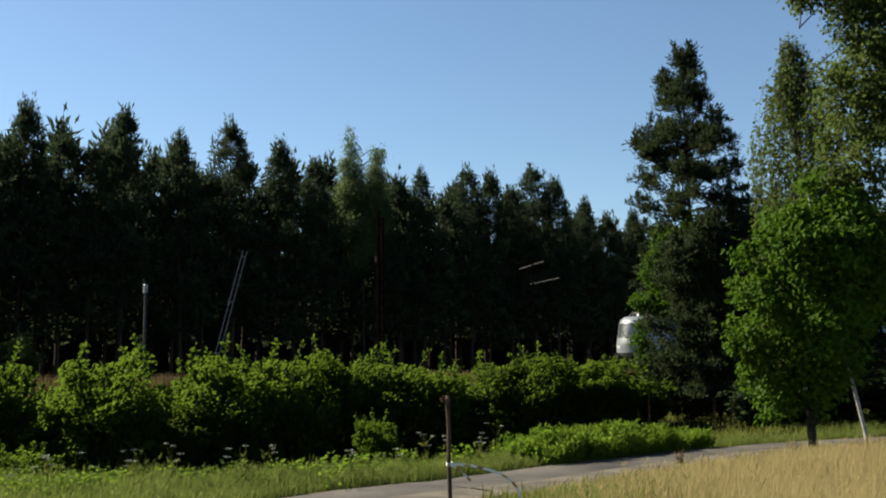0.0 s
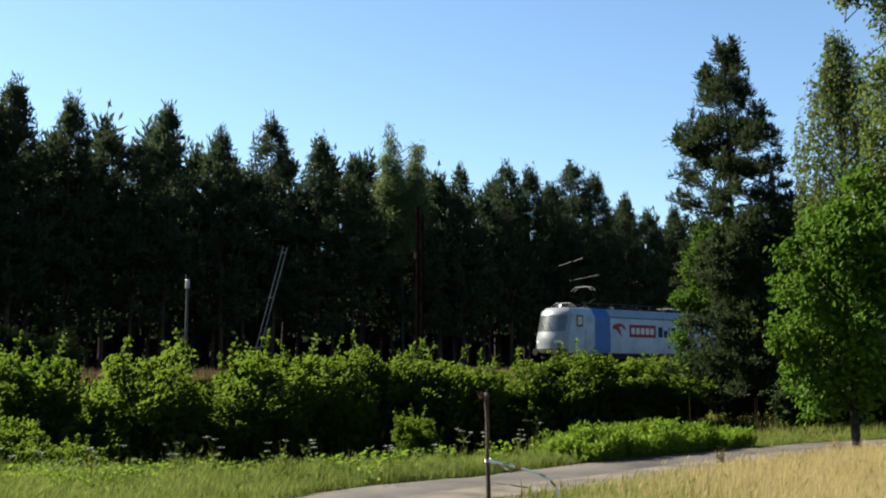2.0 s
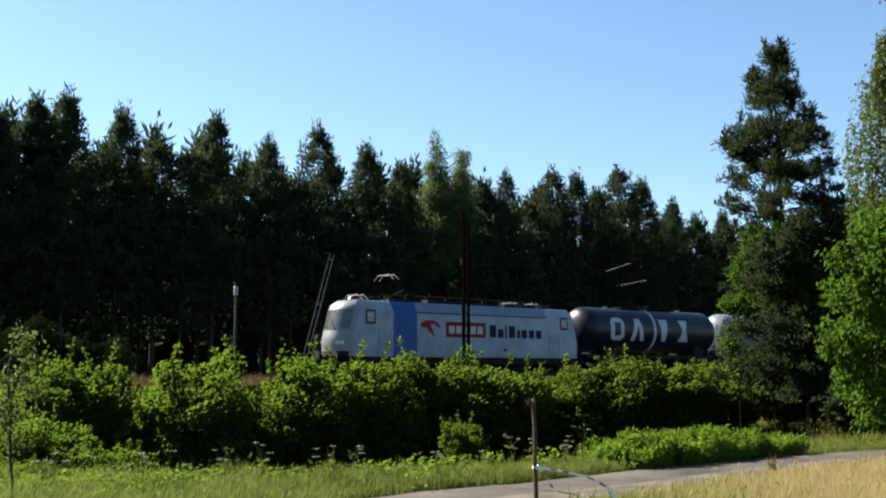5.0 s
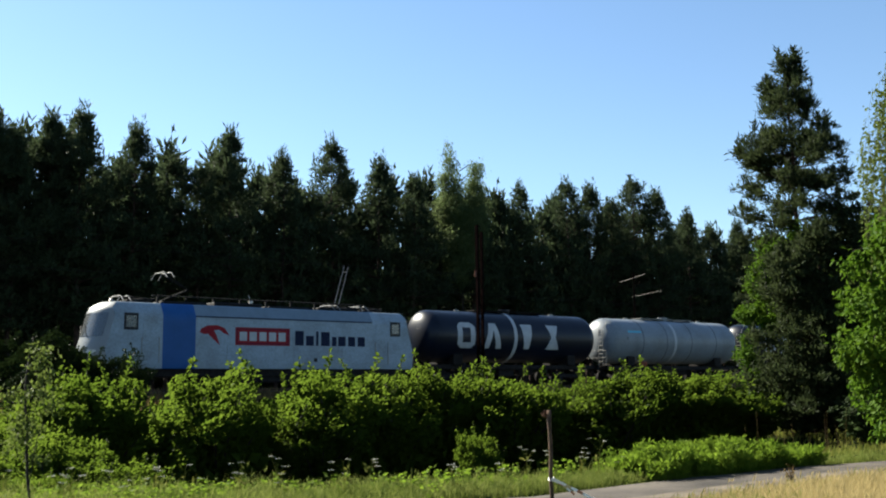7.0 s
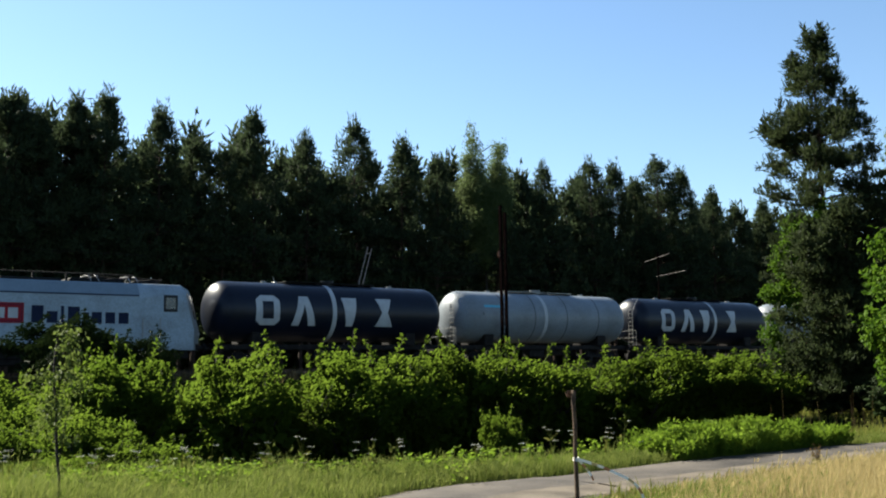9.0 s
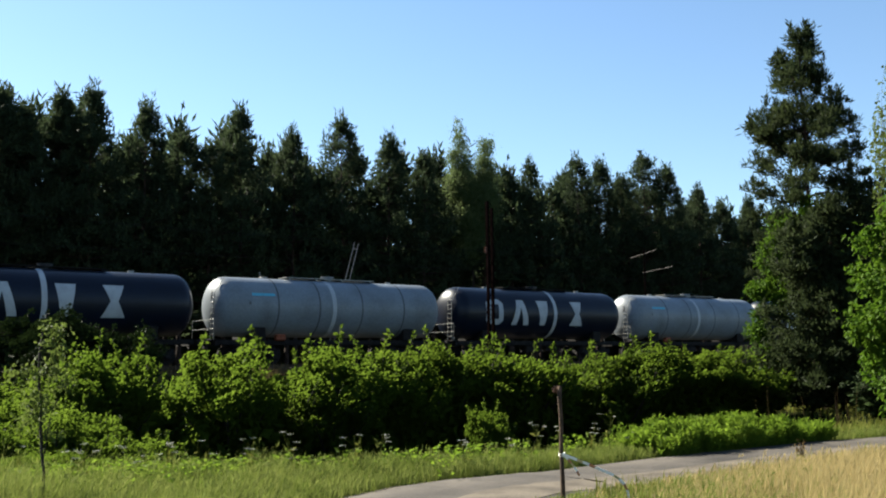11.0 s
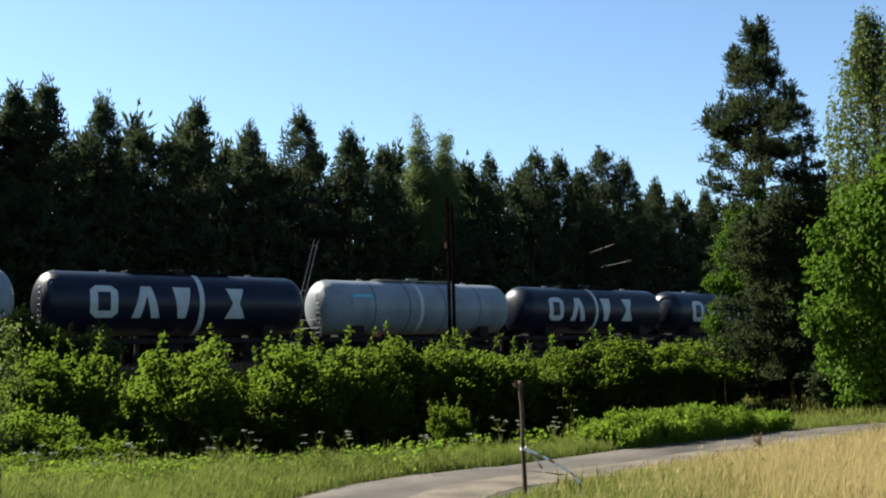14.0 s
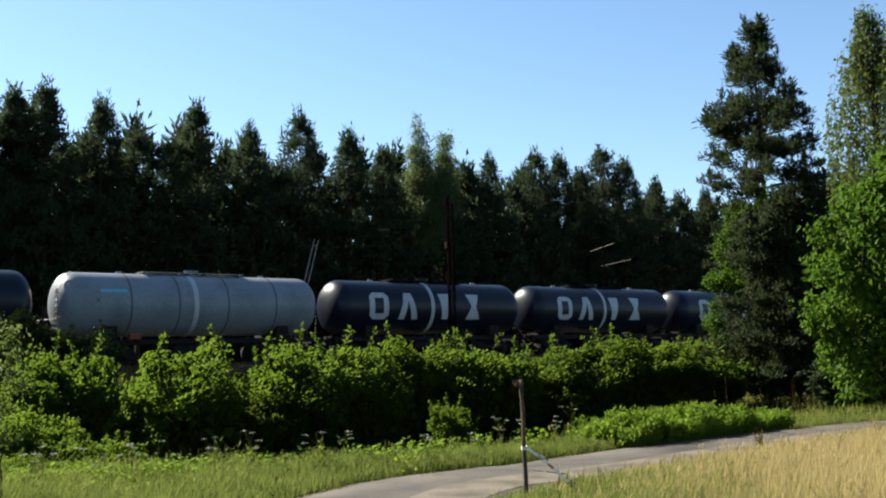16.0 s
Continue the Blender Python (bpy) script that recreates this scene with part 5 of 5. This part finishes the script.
def build_dry_plants():
    """A withered weed by the road, and bare stalks before the thicket."""
    rng = np.random.default_rng(31)
    for x, y, h, n in ((3.75, 15.6, 0.34, 6), (6.0, 17.3, 0.30, 5)):
        sp = Soup()
        for k in range(n):
            tip = np.array([rng.normal(scale=0.10), rng.normal(scale=0.08), h * rng.uniform(0.6, 1.1)])
            sp.tube([(0, 0, 0), tip * 0.5 + [0.02, 0, 0.03], tip], [0.006, 0.005, 0.003], 4)
            sp.leaves(tip * rng.uniform(0.4, 1, (14, 1)) + rng.normal(scale=0.015, size=(14, 3)), unit(rng, 14), 0.045, 0.018, rng)
        weed = thing("withered_weed", "brown withered weed in the dry grass", "weed", "withered weeds", m=pose(x, y, ground_z(x, y)))
        put("stalk", sp.mesh("stalk", M_SEED), weed)
    sp = Soup()
    for k in range(34):
        t = rng.uniform()
        x, y = 0.4 + 7.5 * t + rng.normal(scale=0.2), 20.6 + 5.2 * t + rng.normal(scale=0.9)
        z = ground_z(x, y)
        h = rng.uniform(0.3, 1.1)
        lean = rng.normal(scale=0.06, size=2)
        sp.tube([(x, y, z), (x + lean[0], y + lean[1], z + h)], [0.003, 0.002], 4)
    tagged(put("dry_stalks", sp.mesh("dry_stalks", M_SEED)), "bare dry plant stalks before the dark thicket", "stalks", kind="stuff")


build_herbs()
build_dry_plants()
build_grass()


# ---- post with its tape ----
def build_post():
    rng = np.random.default_rng(5)
    t = thing("wooden_post", "thin weathered wooden post with knotted tape", "post", m=pose(0.24, 11.2, 0))
    zs = np.linspace(-0.3, 1.24, 14)
    sp = Soup().tube(np.c_[np.cumsum(rng.normal(scale=0.0035, size=14)) - 0.012 * zs, np.cumsum(rng.normal(scale=0.003, size=14)), zs], 0.026 + rng.normal(scale=0.002, size=14) - 0.004 * zs, 9)
    bm = bmesh.new()
    me = sp.mesh("stake", M_WOOD, True)
    bm.from_mesh(me)
    bmesh.ops.holes_fill(bm, edges=bm.edges)
    part("stake", bm, M_WOOD, t, "grey-brown wooden stake", True)
    knot = Soup()
    for k in range(7):
        a = rng.uniform(0, 6.28)
        knot.tube([(-0.03, 0, 1.175 + 0.008 * k), (-0.03 + 0.035 * math.cos(a) - 0.02, 0.03 * math.sin(a), 1.17 + 0.012 * k), (-0.06 + 0.02 * rng.normal(), 0.02 * rng.normal(), 1.14 + 0.09 * rng.uniform())], [0.006, 0.008, 0.004], 5)
    put("twine_knot", knot.mesh("twine_knot", M_TWINE), t, "brown twine knot")
    wrap = Soup()
    for k in range(3):
        th = np.linspace(0, 2 * np.pi, 13)
        wrap.tube(np.c_[0.031 * np.cos(th) - 0.006, 0.031 * np.sin(th), 0.515 + 0.012 * k + 0.004 * np.sin(th)], [0.007] * 13, 4)
    put("tape_wrap", wrap.mesh("tape_wrap", M_TAPE_WHITE), t, "tape wound round the stake")
    return t


M_TWINE = material("brown_twine", (0.10, 0.050, 0.030), 0.8, vary=0.2)
M_TAPE_WHITE = material("white_tape", (0.66, 0.64, 0.58), 0.5, vary=0.06, bump=0.0)
M_TAPE_YELLOW = material("yellow_tape", (0.38, 0.30, 0.14), 0.5, vary=0.08, bump=0.0)
M_TAPE_RED = material("red_tape", (0.30, 0.13, 0.06), 0.5, vary=0.08, bump=0.0)
POST = build_post()
SEG, LINKS = 0.068, 15
TAPE = []
ribbon = thing("barrier_tape", "white and faded orange barrier tape fluttering from the post", "barrier tape", m=pose(0.26, 11.17, 0.525))
for i in range(LINKS):
    bm = bmesh.new()
    box(bm, 0, SEG + 0.006, -0.002, 0.002, -0.013, 0.013)
    piece = part("tape_piece", bm, (M_TAPE_WHITE, M_TAPE_WHITE, M_TAPE_YELLOW, M_TAPE_WHITE, M_TAPE_RED, M_TAPE_WHITE)[i % 6], ribbon)
    TAPE.append(piece)
TAIL = []
for i in range(5):
    bm = bmesh.new()
    box(bm, 0, 0.052, -0.002, 0.002, -0.011, 0.011)
    TAIL.append(part("tail_piece", bm, (M_TAPE_WHITE, M_TAPE_RED, M_TAPE_YELLOW)[i % 3], ribbon, "short loose tape end"))

# ---- what moves ----
# seconds and the place of the locomotive's front corner along the track
TRAIN = [(0, 65.78), (0.5, 62.44), (1, 59.09), (1.5, 55.74), (2, 52.37), (2.5, 48.97), (3, 45.52), (3.5, 42.03), (6, 24.38), (6.5, 20.83), (7, 17.27), (7.5, 13.71), (8, 10.14), (8.5, 6.58), (9, 3.06), (11.5, -14.35), (12, -17.84), (12.5, -21.36), (13, -24.88), (13.5, -28.41), (14, -31.92), (14.5, -35.42), (15, -38.93), (15.5, -42.43), (16, -45.92)]
# seconds and the tape's slope below the level at its start, middle and end
FLUTTER = [(0.0, 0, 20, 110), (0.5, 0, 15, 80), (1.0, 5, 25, 65), (1.5, 0, 15, 100), (2.0, 10, 15, 115), (2.5, 10, 25, 75), (3.0, 20, 20, 80), (3.5, 15, 18, 100), (6.0, 5, 10, 50),
           (6.5, 20, 22, 30), (7.0, 22, 25, 35), (7.5, 30, 15, -10), (8.0, 30, 25, 40), (8.5, 25, 28, 20), (9.0, 15, 25, 130), (11.5, 25, 20, 150), (12.0, 40, 22, 160), (12.5, 45, 45, 50)]
FLUTTER += [(13.0, 30, 40, 60), (13.5, 15, 30, 75), (14.0, 20, 30, 150), (14.5, 30, 15, 160), (15.0, 25, 30, 160), (15.5, 35, 15, 160), (16.0, 35, 45, 45)]


def along_at(t):
    return float(np.interp(t, [r[0] for r in TRAIN], [r[1] for r in TRAIN]))


def motions():
    for ob, offset in [(LOCO, 0.0)] + CARS:
        walk(ob, [(t, Matrix.Translation(trackside(s + offset, D_TRACK, RAIL)) @ pose(0, 0, 0, 0, 0, TURN)) for t, s in TRAIN])
    steps = [k * 2 / 30 for k in range(241)]
    for w, x, r in WHEELS:
        walk(w, [(t, pose(x, 0, r, 0, math.degrees((along_at(t) - along_at(0)) / r), 0)) for t in steps])
    tape_rows = [[] for _ in TAPE]
    tail_rows = [[] for _ in TAIL]
    for t, a, b, c in FLUTTER:
        p = Vector((0, 0, 0))
        for i in range(LINKS):
            u = i / (LINKS - 1)
            slope = a + (b - a) * u / 0.5 if u < 0.5 else b + (c - b) * ((u - 0.5) / 0.5) ** 1.3
            m = Matrix.Translation(p) @ pose(0, 0, 0, 12 * math.sin(0.9 * i + 2 * t), slope, -18 + 8 * math.sin(1.7 * t))
            tape_rows[i].append((t, m))
            p = m @ Vector((SEG, 0, 0))
        p = Vector((0, 0, -0.01))
        for i in range(len(TAIL)):
            m = Matrix.Translation(p) @ pose(0, 0, 0, 20 * math.sin(i + 3 * t), 32 + 14 * math.sin(2.3 * t) + 4 * i, -5)
            tail_rows[i].append((t, m))
            p = m @ Vector((0.05, 0, 0))
    for piece, rows in zip(TAPE + TAIL, tape_rows + tail_rows):
        walk(piece, rows)


motions()
